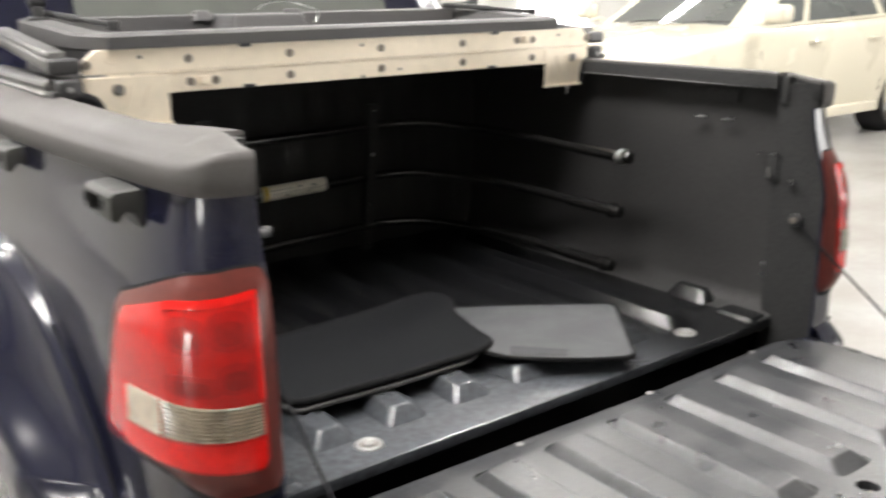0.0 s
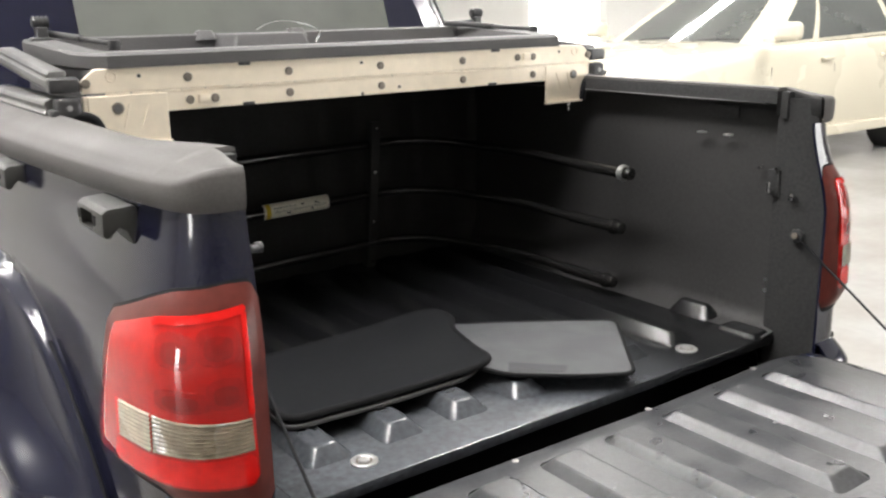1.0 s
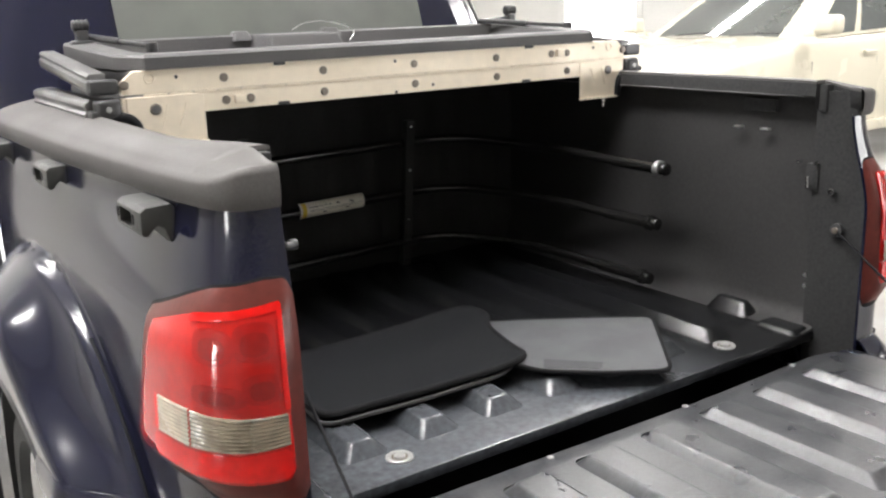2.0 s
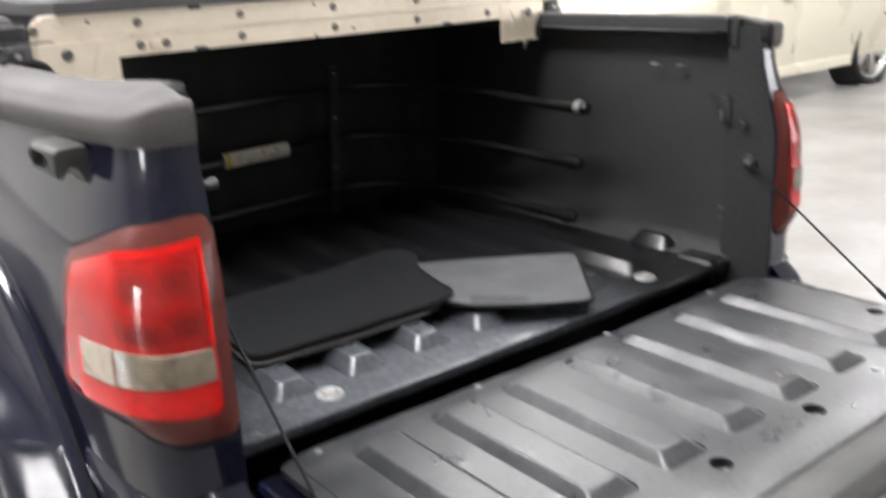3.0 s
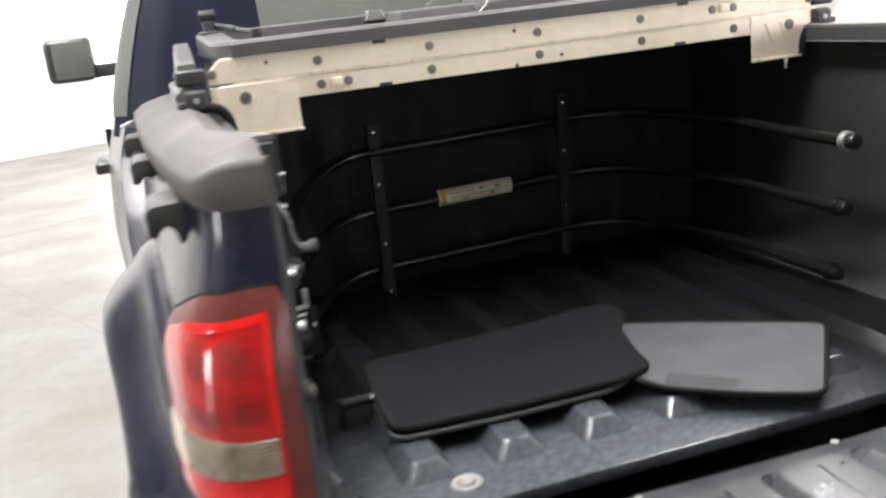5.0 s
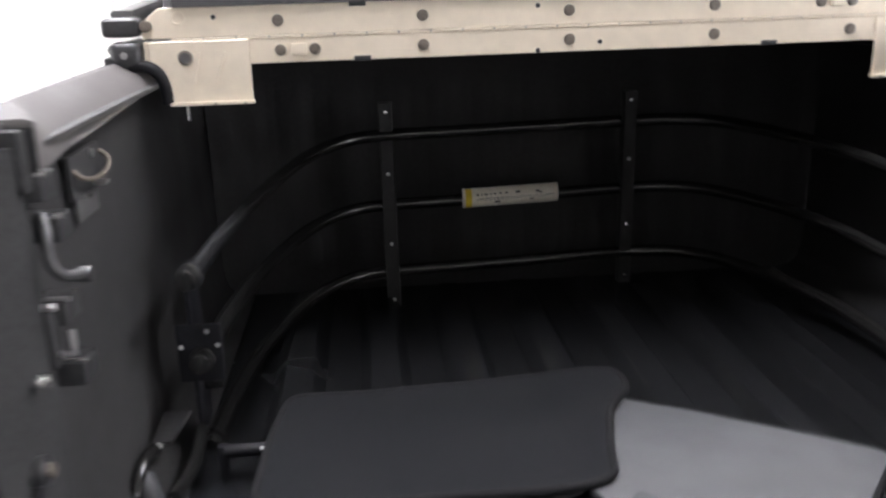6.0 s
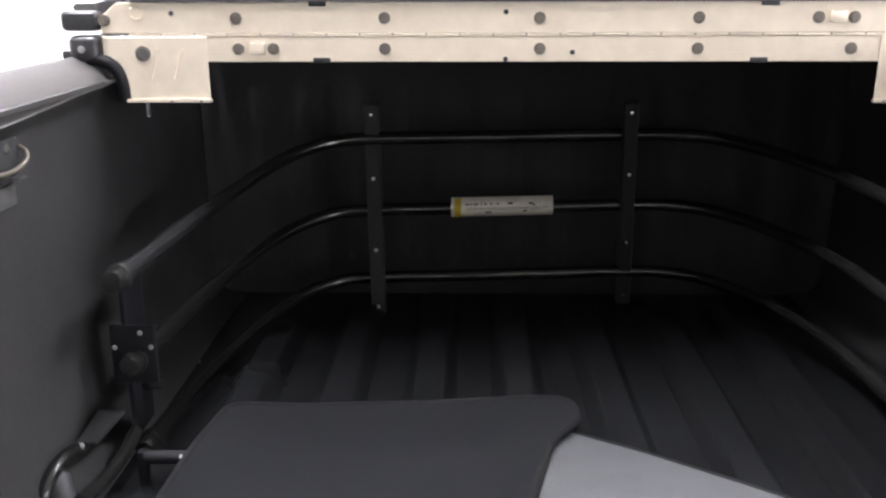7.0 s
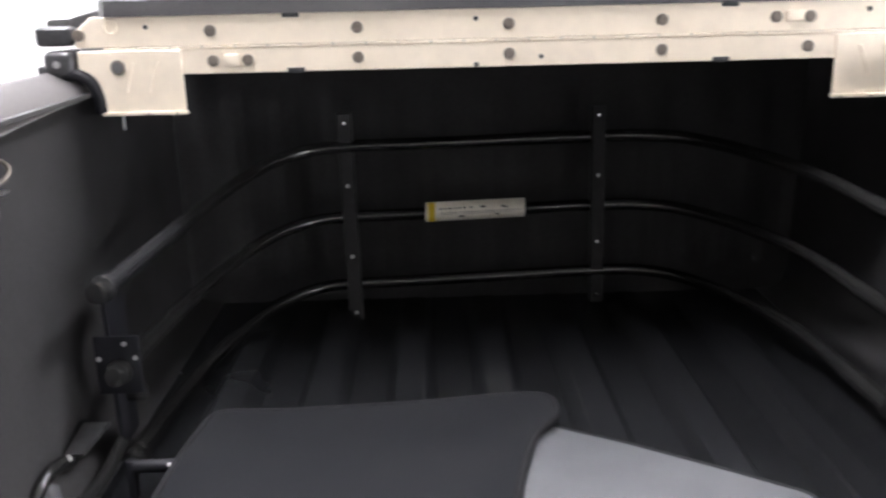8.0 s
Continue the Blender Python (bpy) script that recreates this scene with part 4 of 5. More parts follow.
part("edge_groove", box(-0.606, 0.582, -0.5580, -0.5545, 0.785, 0.7985, 0), RUBBER, tg)
for s in (-1, 1):
    e = 0.645 if s < 0 else 0.622  # the gate's edge
    latch = part("side_latch", box(min((e - 0.035) * s, (e + 0.005) * s), max((e - 0.035) * s, (e + 0.005) * s), -0.356, -0.338, 0.770, 0.800, 0.003), RUBBER, tg)
    if s < 0:
        part("latch_tongue", box(min((e - 0.036) * s, (e - 0.012) * s), max((e - 0.036) * s, (e - 0.012) * s), -0.352, -0.344, 0.8005, 0.8035, 0.0012), BLACK, latch)
    stud = part("cable_stud", disc(((e + 0.018) * s, -0.348, 0.772), (s, 0, 0), 0.0092, 0.018, 18, 0.003), ZINC, tg, "steel cable stud")
    part("stud_flange", disc(((e + 0.007) * s, -0.348, 0.772), (s, 0, 0), 0.013, 0.004, 18, 0.001), BLACK, stud)
    part("rolled_edge", tube(smoothed([((e - 0.005) * s, -0.045, 0.7765), ((e - 0.004) * s, -0.20, 0.7775), ((e - 0.004) * s, -0.332, 0.7775)], 4), 0.0085, 10), BLUE, tg, "glossy blue rolled edge")
    part("rolled_edge", tube(smoothed([((e - 0.004) * s, -0.366, 0.7775), ((e - 0.004) * s, -0.47, 0.7775), ((e - 0.005) * s, -0.575, 0.7765)], 4), 0.0085, 10), BLUE, tg, "glossy blue rolled edge")
    part("side_bolt", disc(((e + 0.003) * s, -0.46, 0.742), (s, 0, 0), 0.009, 0.006, 6, 0.001), STEEL, tg)
    line = smoothed([(ANCHOR_X * s, 0.022, 1.036), (mix(ANCHOR_X, e + 0.017, 0.3) * s, -0.082, 0.964), (mix(ANCHOR_X, e + 0.017, 0.66) * s, -0.215, 0.870), ((e + 0.019) * s, -0.346, 0.777)], 5)
    cable = part("support_cable", tube(line, 0.0026, 8), RUBBER, tg, "thin black tailgate support cable")
    part("cable_sleeve", tube([line[-3], line[-1]], 0.0045, 8), RUBBER, cable)
    part("hinge_arm", box(min(e * s, (e + 0.017) * s), max(e * s, (e + 0.017) * s), -0.06, -0.01, 0.735, 0.758, 0.004), RUBBER, tg)


# cab and front of the truck
def ring(pts, n=5):
    return [tuple(p) for p in smoothed(pts, n)]


def cab_lower():
    rows = []
    for y, w, belt, base in ((1.31, 0.83, 1.30, 0.55), (1.36, 0.885, 1.30, 0.45), (1.6, 0.925, 1.29, 0.42), (2.4, 0.94, 1.27, 0.42), (3.2, 0.93, 1.25, 0.42), (3.6, 0.90, 1.22, 0.42), (4.2, 0.89, 1.18, 0.42), (4.75, 0.86, 1.12, 0.44), (4.92, 0.80, 1.02, 0.50), (4.97, 0.70, 0.92, 0.58)):
        half = [(w * 0.97, base), (w, base + 0.12), (w * 1.0, 0.80), (w * 1.005, 1.0), (w * 0.985, belt - 0.10), (w * 0.955, belt - 0.02), (w * 0.90, belt), (w * 0.5, belt + (0.05 if y > 3.3 else 0.01)), (0, belt + (0.06 if y > 3.3 else 0.01))]
        full = [(x, y, z) for x, z in half] + [(-x, y, z) for x, z in half[-2::-1]]
        rows.append(full)
    own = loft(rows)
    bmesh.ops.holes_fill(own, edges=[e for e in own.edges if e.is_boundary and abs(e.verts[0].co.y - e.verts[1].co.y) < 1e-6], sides=0)
    return own


cab = part("cab_body", cab_lower(), NAVY, truck, "navy cab, doors and bonnet")
GH = [  # greenhouse: y at belt, y at roof, half width at belt, at roof
    (1.315, 1.50, 0.66, 0.50), (1.36, 1.53, 0.76, 0.58), (1.50, 1.62, 0.875, 0.68), (2.30, 2.30, 0.905, 0.70), (3.05, 2.62, 0.89, 0.68), (3.62, 2.80, 0.83, 0.60)]


def gh_point(k, z, proud=0.0):
    """Cab upper skin at station k and height z, right side."""
    i = min(int(k), len(GH) - 2)
    f = k - i
    yb, yr, wb, wr = (mix(GH[i][n], GH[i + 1][n], f) for n in range(4))
    t = (z - 1.27) / 0.53
    bow = 0.02 * math.sin(math.pi * min(1, max(0, t)))
    return Vector((mix(wb, wr, t) + bow + proud, mix(yb, yr, t), z))


def cab_upper():
    rows = []
    for z in (1.25, 1.35, 1.45, 1.55, 1.65, 1.74, 1.79):
        rows.append([gh_point(k, z) for k in np.linspace(0, 5, 26)])
    right = loft(rows)
    own = join(right, mirrored(right))
    back = [[(x, gh_point(0, z).y - 0.012 * (1 - (x / 0.6) ** 2), z) for x in np.linspace(-gh_point(0, z).x, gh_point(0, z).x, 13)] for z in (1.25, 1.35, 1.45, 1.55, 1.65, 1.74, 1.79)]
    own = loft(back, bm=own)
    roof = []
    for k in np.linspace(0, 5, 26):
        p = gh_point(k, 1.79)
        roof.append([(p.x * s, p.y, 1.79 + 0.045 * (1 - s * s) ** 0.6) for s in np.linspace(-1, 1, 15)])
    own = loft(roof, bm=own)
    wind = []
    for z in (1.25, 1.4, 1.6, 1.79):
        p = gh_point(5, z)
        wind.append([(p.x * s, p.y + 0.06 * (1 - s * s), z) for s in np.linspace(-1, 1, 13)])
    return loft(wind, bm=own)


part("cab_roof", cab_upper(), NAVY, truck, "navy cab pillars and roof")


def pane(k0, k1, z0, z1, proud):
    return loft([[gh_point(k, z, proud) for k in np.linspace(k0, k1, 10)] for z in np.linspace(z0, z1, 6)])


for s in (-1, 1):
    for k0, k1 in ((1.7, 2.9), (3.05, 4.2)):
        g = pane(k0, k1, 1.30, 1.70, 0.005)
        part("side_window", mirrored(g) if s < 0 else g, CABGLASS, truck, "tinted cab side window")
back_glass = [[(x, gh_point(0, z).y - 0.012 * (1 - (x / 0.6) ** 2) - 0.006, z) for x in np.linspace(-0.47, 0.47, 13)] for z in np.linspace(1.37, 1.72, 6)]
rear_window = part("rear_window", loft(back_glass), CABGLASS, truck, "tinted cab rear window with broad reflections")
for x in (-0.16, 0.16):
    part("window_divider", box(x - 0.008, x + 0.008, 1.335, 1.36, 1.37, 1.44, 0.003), BLACK, rear_window)
wind = []
for z in np.linspace(1.30, 1.74, 6):
    p = gh_point(5, z)
    wind.append([(p.x * 0.9 * q, p.y + 0.06 * (1 - q * q) + 0.008, z) for q in np.linspace(-1, 1, 13)])
part("windscreen", loft(wind), CABGLASS, truck, "tinted windscreen")
for s in (-1, 1):
    for y in (1.90, 2.75):
        handle = box(0.905 * s if s > 0 else -0.965, 0.965 if s > 0 else -0.905, y - 0.10, y + 0.10, 1.115, 1.150, 0.012, 3)
        part("door_handle", handle, BLACK, truck, "dark door handle")
    for y in (2.36, 3.30):
        part("door_seam", box(min(0.88 * s, 0.946 * s), max(0.88 * s, 0.946 * s), y - 0.003, y + 0.003, 0.5, 1.2, 0), RUBBER, truck)
    mirror = part("door_mirror", box(min(0.965 * s, 1.140 * s), max(0.965 * s, 1.140 * s), 2.86, 2.95, 1.355, 1.525, 0.03, 3), BLACK, truck, "black door mirror")
    part("mirror_glass", box(min(0.968 * s, 1.11 * s), max(0.968 * s, 1.11 * s), 2.854, 2.859, 1.370, 1.510, 0.002), CABGLASS, mirror)
    part("mirror_arm", box(min(0.86 * s, 0.975 * s), max(0.86 * s, 0.975 * s), 2.90, 2.94, 1.360, 1.415, 0.012), BLACK, mirror)

# ---- folded bed cover on the rails ----
cover = thing("tonneau_cover", "folded hard bed cover with bare aluminium edges on the rails", "bed cover", (0, 0, RAILTOP))


def cpart(name, bm, material, parent=None, label=""):
    if parent is None:
        bmesh.ops.translate(bm, verts=bm.verts, vec=(0, 0, -RAILTOP))
        return part(name, bm, material, cover, label)
    bmesh.ops.translate(bm, verts=bm.verts, vec=(0, 0, -RAILTOP))
    return part(name, bm, material, parent, label)


PY = 0.69
cpart("folded_panel", box(-0.640, 0.640, PY + 0.012, 1.215, 1.347, 1.388, 0.006), COVER, label="dark folded cover panel")
cpart("folded_panel", box(-0.636, 0.636, PY + 0.012, 1.215, 1.392, 1.434, 0.006), COVER, label="dark folded cover panel")


def rail_face(outline, y0, y1):
    own = loft([[(x, y0, z) for x, z in outline], [(x, y1, z) for x, z in outline]], True, True)
    return bevelled(own, 0.0012, 1)


low_rail = cpart("edge_rail", rail_face([(-0.662, 1.348), (0.662, 1.348), (0.662, 1.3865), (-0.662, 1.3865)], PY, PY + 0.011), ALU, label="lower bare aluminium edge rail with bolts")
top_rail = cpart("edge_rail", rail_face([(-0.662, 1.3905), (0.662, 1.3905), (0.662, 1.414), (0.635, 1.436), (-0.635, 1.436), (-0.662, 1.414)], PY, PY + 0.011), ALU, label="upper bare aluminium edge rail with bolts")
cpart("hinge_seam", box(-0.655, 0.655, PY + 0.001, PY + 0.012, 1.3865, 1.3905, 0), LIP)
for k in range(26):
    x = -0.62 + k * 0.05
    cpart("hinge_knuckle", box(x, x + 0.048, PY - 0.0015, PY + 0.004, 1.3864, 1.3902, 0.0010), ALU)


def bolt_head(x, z, r, rail):
    cpart("bolt", disc((x, PY - 0.0025, z), (0, -1, 0), r, 0.006, 18, 0.0008), BOLT, rail)
    cpart("bolt_socket", disc((x, PY - 0.0035, z), (0, -1, 0), r * 0.55, 0.003, 12), BOLT, rail)


for x in (-0.456, -0.233, -0.002, 0.233, 0.408, 0.460):
    bolt_head(x, 1.4125, 0.0088, top_rail)
for x in (-0.455, -0.402, -0.233, -0.001, 0.234, 0.460):
    bolt_head(x, 1.3675, 0.0088, low_rail)
for x, z, rail in ((-0.553, 1.420, top_rail), (-0.052, 1.421, top_rail), (0.551, 1.421, top_rail), (0.048, 1.362, low_rail), (-0.052, 1.352, low_rail)):
    cpart("pin_hole", disc((x, PY - 0.0008, z), (0, -1, 0), 0.0038, 0.003, 12), BLACK, rail)
for x, z, rail in ((-0.333, 1.4335, top_rail), (0.336, 1.4335, top_rail), (-0.329, 1.3505, low_rail), (0.326, 1.3505, low_rail)):
    cpart("slot", box(x - 0.013, x + 0.013, PY - 0.002, PY + 0.002, z - 0.004, z + 0.004, 0.001), BLACK, rail)
for x, z, rail in ((-0.428, 1.368, low_rail), (0.434, 1.4135, top_rail)):
    cpart("cable_clip", box(x - 0.010, x + 0.014, PY - 0.008, PY + 0.001, z - 0.009, z + 0.009, 0.003), ALU, rail)
for s in (-1, 1):
    outline = [(0.502 * s, 1.292), (0.628 * s, 1.292), (0.634 * s, 1.33), (0.648 * s, 1.348), (0.655 * s, 1.360), (0.655 * s, 1.386), (0.502 * s, 1.386)][::s]
    br = cpart("end_bracket", rail_face(outline, PY - 0.004, PY - 0.001), ALU, label="bare aluminium end bracket with embossed slots")
    cpart("bracket_flange", box(min(0.500 * s, 0.630 * s), max(0.500 * s, 0.630 * s), PY - 0.010, PY, 1.288, 1.2935, 0.001), ALU, br)
    bm = disc((0.600 * s, PY - 0.0065, 1.361), (0, -1, 0), 0.0115, 0.004, 20, 0.001)
    cpart("bolt", bm, BOLT, br)
    cpart("bolt_socket", disc((0.600 * s, PY - 0.0075, 1.361), (0, -1, 0), 0.0082, 0.003, 14), ANODISED, br)
    for low, high in ((0.590, 0.577), (0.556, 0.539)):
        cpart("embossed_slot", tube([(s * low, PY - 0.0048, 1.324), (s * high, PY - 0.0048, 1.368)], 0.0018, 8), ALU, br)
    cpart("corner_ring", tube([(0.606 * s + 0.0095 * math.cos(a), PY - 0.001, 1.4205 + 0.0095 * math.sin(a)) for a in np.linspace(0, 2 * math.pi, 21)], 0.0014, 6, False), ALU, top_rail)
    cpart("spring_pin", tube([(0.610 * s, 0.712, 1.293), (0.610 * s, 0.712, 1.262)], 0.0045, 10), STEEL, br, "small bright steel pin")
    for x, y, z in ((0.515, PY - 0.010, 1.289), (0.560, PY - 0.010, 1.289)):
        cpart("rivet", disc((x * s, y, z), (0, -1, 0), 0.0028, 0.003, 10), BOLT, br)
    # rubber corner, hinge blocks and side rails
    cpart("corner_seal", tube(smoothed([(0.6335 * s, PY - 0.002, 1.292), (0.635 * s, PY - 0.005, 1.318), (0.643 * s, PY - 0.006, 1.339), (0.660 * s, PY - 0.005, 1.350), (0.685 * s, PY, 1.352)], 5), 0.0095, 12), RUBBER)
    hb = cpart("hinge_block", box(min(0.664 * s, 0.712 * s), max(0.664 * s, 0.712 * s), PY - 0.012, PY + 0.03, 1.3465, 1.388, 0.014, 4), BLACK, label="black cast hinge block")
    cpart("hinge_bolt", disc((0.690 * s, PY - 0.014, 1.368), (0, -1, 0), 0.006, 0.005, 6, 0.001), ZINC, hb)
    cpart("hinge_foot", box(min(0.690 * s, 0.722 * s), max(0.690 * s, 0.722 * s), PY - 0.010, PY + 0.028, 1.352, 1.366, 0.005), BLACK, hb)
    hb2 = cpart("hinge_block", box(min(0.664 * s, 0.722 * s), max(0.664 * s, 0.722 * s), PY - 0.004, PY + 0.026, 1.394, 1.424, 0.010, 3), BLACK)
    cpart("hinge_knob", disc((0.655 * s, PY - 0.006, 1.410), (0, -1, 0), 0.009, 0.012, 14, 0.002), BOLT, hb2)
    sr = extrude_y([(0.680, 1.347), (0.712, 1.347), (0.724, 1.351), (0.727, 1.358), (0.722, 1.363), (0.722, 1.368), (0.726, 1.373), (0.722, 1.381), (0.712, 1.385), (0.680, 1.385)], PY + 0.03, 1.215, 0.003)
    cpart("side_rail", mirrored(sr) if s < 0 else sr, ANODISED, label="dark grooved side rail of the cover")
    sr = extrude_y([(0.680, 1.392), (0.704, 1.392), (0.715, 1.397), (0.718, 1.404), (0.718, 1.416), (0.713, 1.420), (0.713, 1.424), (0.716, 1.428), (0.710, 1.434), (0.680, 1.434)], PY + 0.03, 1.215, 0.003)
    for v in sr.verts:
        v.co.z += 0.036 * ease(PY, 1.3, v.co.y)
        v.co.x -= 0.03 * (v.co.y - PY)
    cpart("side_rail", mirrored(sr) if s < 0 else sr, ANODISED, label="dark grooved side rail of the cover")


# moulded shell on top: rim, recess and ridge
def shell():
    outer = [(-0.612, 0.684), (0.545, 0.684), (0.632, 0.79), (0.645, 0.85), (0.645, 1.215), (-0.645, 1.215), (-0.645, 0.80), (-0.632, 0.72)]
    inner = [(-0.575, 0.752), (0.52, 0.752), (0.575, 0.81), (0.585, 0.86), (0.585, 1.175), (-0.585, 1.175), (-0.585, 0.83), (-0.580, 0.77)]

    def height(x, y):
        return mix(1.466, 1.486, ease(0.75, 1.2, y))
    rows = []
    for k, (a, b) in enumerate(zip(outer, inner)):
        ax, ay = a
        bx, by = b
        ha, hb = height(ax, ay), height(bx, by)
        rows.append([(ax, ay, 1.436), (ax * 0.999, ay, ha - 0.007), (mix(ax, bx, 0.10), mix(ay, by, 0.10), ha - 0.001), (mix(ax, bx, 0.85), mix(ay, by, 0.85), hb), (bx, by, hb - 0.004), (mix(bx, 0, 0.02), mix(by, 0.96, 0.03), 1.443)])
    rows.append(rows[0])
    own = loft(rows)
    bmesh.ops.remove_doubles(own, verts=own.verts, dist=1e-5)
    own2 = prism([(x * 0.985, mix(y, 0.96, 0.025)) for x, y in inner], 1.436, 1.4435)
    return join(own, own2)


shell_ob = cpart("top_shell", shell(), COVER, label="black moulded top shell with a recessed tray")
for x0, x1 in ((-0.245, -0.185), (0.01, 0.075)):
    cpart("shell_boss", pad(x0, x1, 1.165, 1.214, 1.47, 0.024, 0.012), COVER, shell_ob)
cpart("shell_boss", pad(-0.20, 0.02, 1.045, 1.20, 1.442, 0.042, 0.016), COVER, shell_ob)
for x in (0.19, 0.30):
    cpart("rivet", disc((x, 0.80, 1.449), (0, 0, 1), 0.010, 0.006, 14, 0.001), STEEL, shell_ob)
wire = smoothed([(-0.10, 1.12, 1.492), (-0.06, 1.13, 1.508), (-0.01, 1.12, 1.512), (0.02, 1.06, 1.500), (0.01, 0.99, 1.484), (-0.03, 0.94, 1.464)], 6)
cpart("release_cable", tube(wire, 0.0013, 8), STEEL, shell_ob, "thin loose release cable")
for s, a, b in ((-1, (-0.596, 1.19, 1.497), (-0.540, 0.868, 1.476)), (1, (0.555, 1.19, 1.494), (0.628, 0.875, 1.476))):
    rod = cpart("prop_rod", tube([a, b], 0.0055, 10), BLACK, label="thin black prop rod laid on the shell")
    cpart("prop_rod_sleeve", tube([a, tuple(mix(p, q, 0.55) for p, q in zip(a, b))], 0.008, 10), BLACK, rod)
    cpart("prop_rod_foot", disc((b[0], b[1], b[2] + 0.008), (0, 0, 1), 0.013, 0.02, 16, 0.003), BLACK, rod)
    xk = -0.615 if s < 0 else 0.668
    yk = 1.15 if s < 0 else 1.19
    kb = cpart("clamp", box(xk - 0.026, xk + 0.026, yk - 0.022, yk + 0.022, 1.440, 1.490, 0.010, 3), BLACK, label="black cast clamp with a knurled knob")
    cpart("clamp_column", box(xk - 0.013, xk + 0.013, yk - 0.016, yk + 0.012, 1.478, 1.512, 0.006, 3), BLACK, kb)
    cpart("clamp_arm", tube([(xk, yk, 1.500), (mix(xk, a[0], 0.6), mix(yk, a[1], 0.6) - 0.012, 1.496), a], 0.006, 10), BLACK, kb)
    knob = bevelled(tube([(xk - 0.018 * s, yk, 1.522), (xk + 0.018 * s, yk, 1.522)], 0.012, 16), 0.002)
    for k in range(4):
        knob = tube([(xk - 0.015 + 0.0092 * k, yk, 1.522), (xk - 0.011 + 0.0092 * k, yk, 1.522)], 0.0145, 16, True, knob)
    cpart("clamp_knob", knob, BLACK, kb, "ribbed cast knob")
    cpart("clamp_stem", tube([(xk, yk, 1.485), (xk, yk, 1.50)], 0.007, 10), STEEL, kb)
    cpart("clamp_bolt", disc((xk, yk - 0.022, 1.462), (0, -1, 0), 0.008, 0.006, 6, 0.001), STEEL, kb)

# ---- bed extender folded into the bed ----
ext = thing("bed_extender", "black tubular bed extender swung inward, with a warning label", "bed extender", (0, 0, FLOOR))


def epart(name, bm, material, parent=None, label=""):
    bmesh.ops.translate(bm, verts=bm.verts, vec=(0, 0, -FLOOR))
    return part(name, bm, material, parent or ext, label)


def ext_path(z, lean, drop):
    """One tube, from end to end round the front of the bed; drop: how far its ends hang below z."""
    pts = [(-0.587, 0.492, 2.25), (-0.582, 0.57, 2.25), (-0.570, 0.69, 2.15), (-0.530, 0.85, 1.6), (-0.455, 0.98, 0.65), (-0.37, 1.045, 0.12), (-0.28, 1.060, 0), (-0.19, 1.068, 0), (-0.09, 1.077, 0), (0.02, 1.088, 0), (0.12, 1.099, 0), (0.22, 1.108, 0), (0.31, 1.102, 0), (0.39, 1.052, 0.05), (0.47, 0.94, 0.3), (0.53, 0.79, 0.6), (0.553, 0.63, 0.9), (0.560, 0.478, 1.0)]
    return smoothed([(x, y + lean, z - drop * k) for x, y, k in pts], 5)


TUBES = ((1.171, -0.022, 0.042), (1.022, 0.004, 0.036), (0.872, 0.026, 0.034))
for z, lean, drop in TUBES:
    line = ext_path(z, lean, drop)
    bar = epart("tube", tube(line, 0.0125, 12), TUBE, label="black powder-coated tube")
    for a, b in ((line[0], line[1]), (line[-1], line[-2])):
        d = (b - a).normalized()
        k = 14 if a is line[0] else 6
        ends = line[:k] if a is line[0] else line[-k:][::-1]
        epart("end_sleeve", tube(ends, 0.0150, 14), SLEEVE if a.x < 0 and z > 1.1 else TUBE, bar)
        # Top right collar in pale zinc stands for the highlight on a glossy black end.
        epart("end_collar", bevelled(tube([a - d * 0.003, a + d * 0.012], 0.0200, 20), 0.003), (SLEEVE if a.x < 0 else ZINC) if z > 1.1 else TUBE, bar)
        epart("end_cap", bevelled(tube([a - d * 0.024, a + d * 0.002], 0.0155, 18), 0.004), TUBE, bar)
for x0, x1, y0, y1 in ((-0.291, -0.293, 1.078, 1.040), (0.227, 0.207, 1.154, 1.066)):
    def upright(z):
        t = (z - 0.80) / 0.43
        return mix(x0, x1, t), mix(y0, y1, t)
    strap = loft([[(upright(z)[0] + dx, upright(z)[1] + dy, z) for dx, dy in ((-0.0125, -0.016), (0.0125, -0.016), (0.014, -0.012), (0.014, 0.010), (-0.014, 0.010), (-0.014, -0.012))] for z in (0.798, 0.9, 1.0, 1.1, 1.236)], True, True)
    post = epart("upright", strap, BED, label="flat black upright with bright rivets")
    for z in (1.218, 1.092, 0.942, 0.816):
        x, y = upright(z)
        epart("rivet", disc((x, y - 0.0185, z), (0, -1, 0), 0.0040, 0.004, 12, 0.0012), STEEL, post)
side_plate = epart("side_plate", box(-0.604, -0.596, 0.500, 0.575, 0.815, 1.062, 0.003), RUBBER, label="black side plate with small bolts")
plate = epart("end_plate", prism(rrect(-0.622, -0.556, 0.4975, 0.503, 0.002), 0.905, 0.995, 0.002), RUBBER, side_plate)
for x, z in ((-0.577, 0.984), (-0.616, 0.961), (-0.563, 0.962)):
    epart("bolt", disc((x, 0.496, z), (0, -1, 0.3), 0.0038, 0.005, 10, 0.001), ZINC, plate)
epart("knob", disc((-0.570, 0.545, 0.888), (1, 0, 0.1), 0.014, 0.03, 16, 0.004), TUBE, side_plate)
epart("foot_arm", tube(smoothed([(-0.600, 0.50, 0.825), (-0.595, 0.42, 0.822), (-0.600, 0.35, 0.822), (-0.605, 0.31, 0.826)], 4), 0.010, 10), TUBE, side_plate)

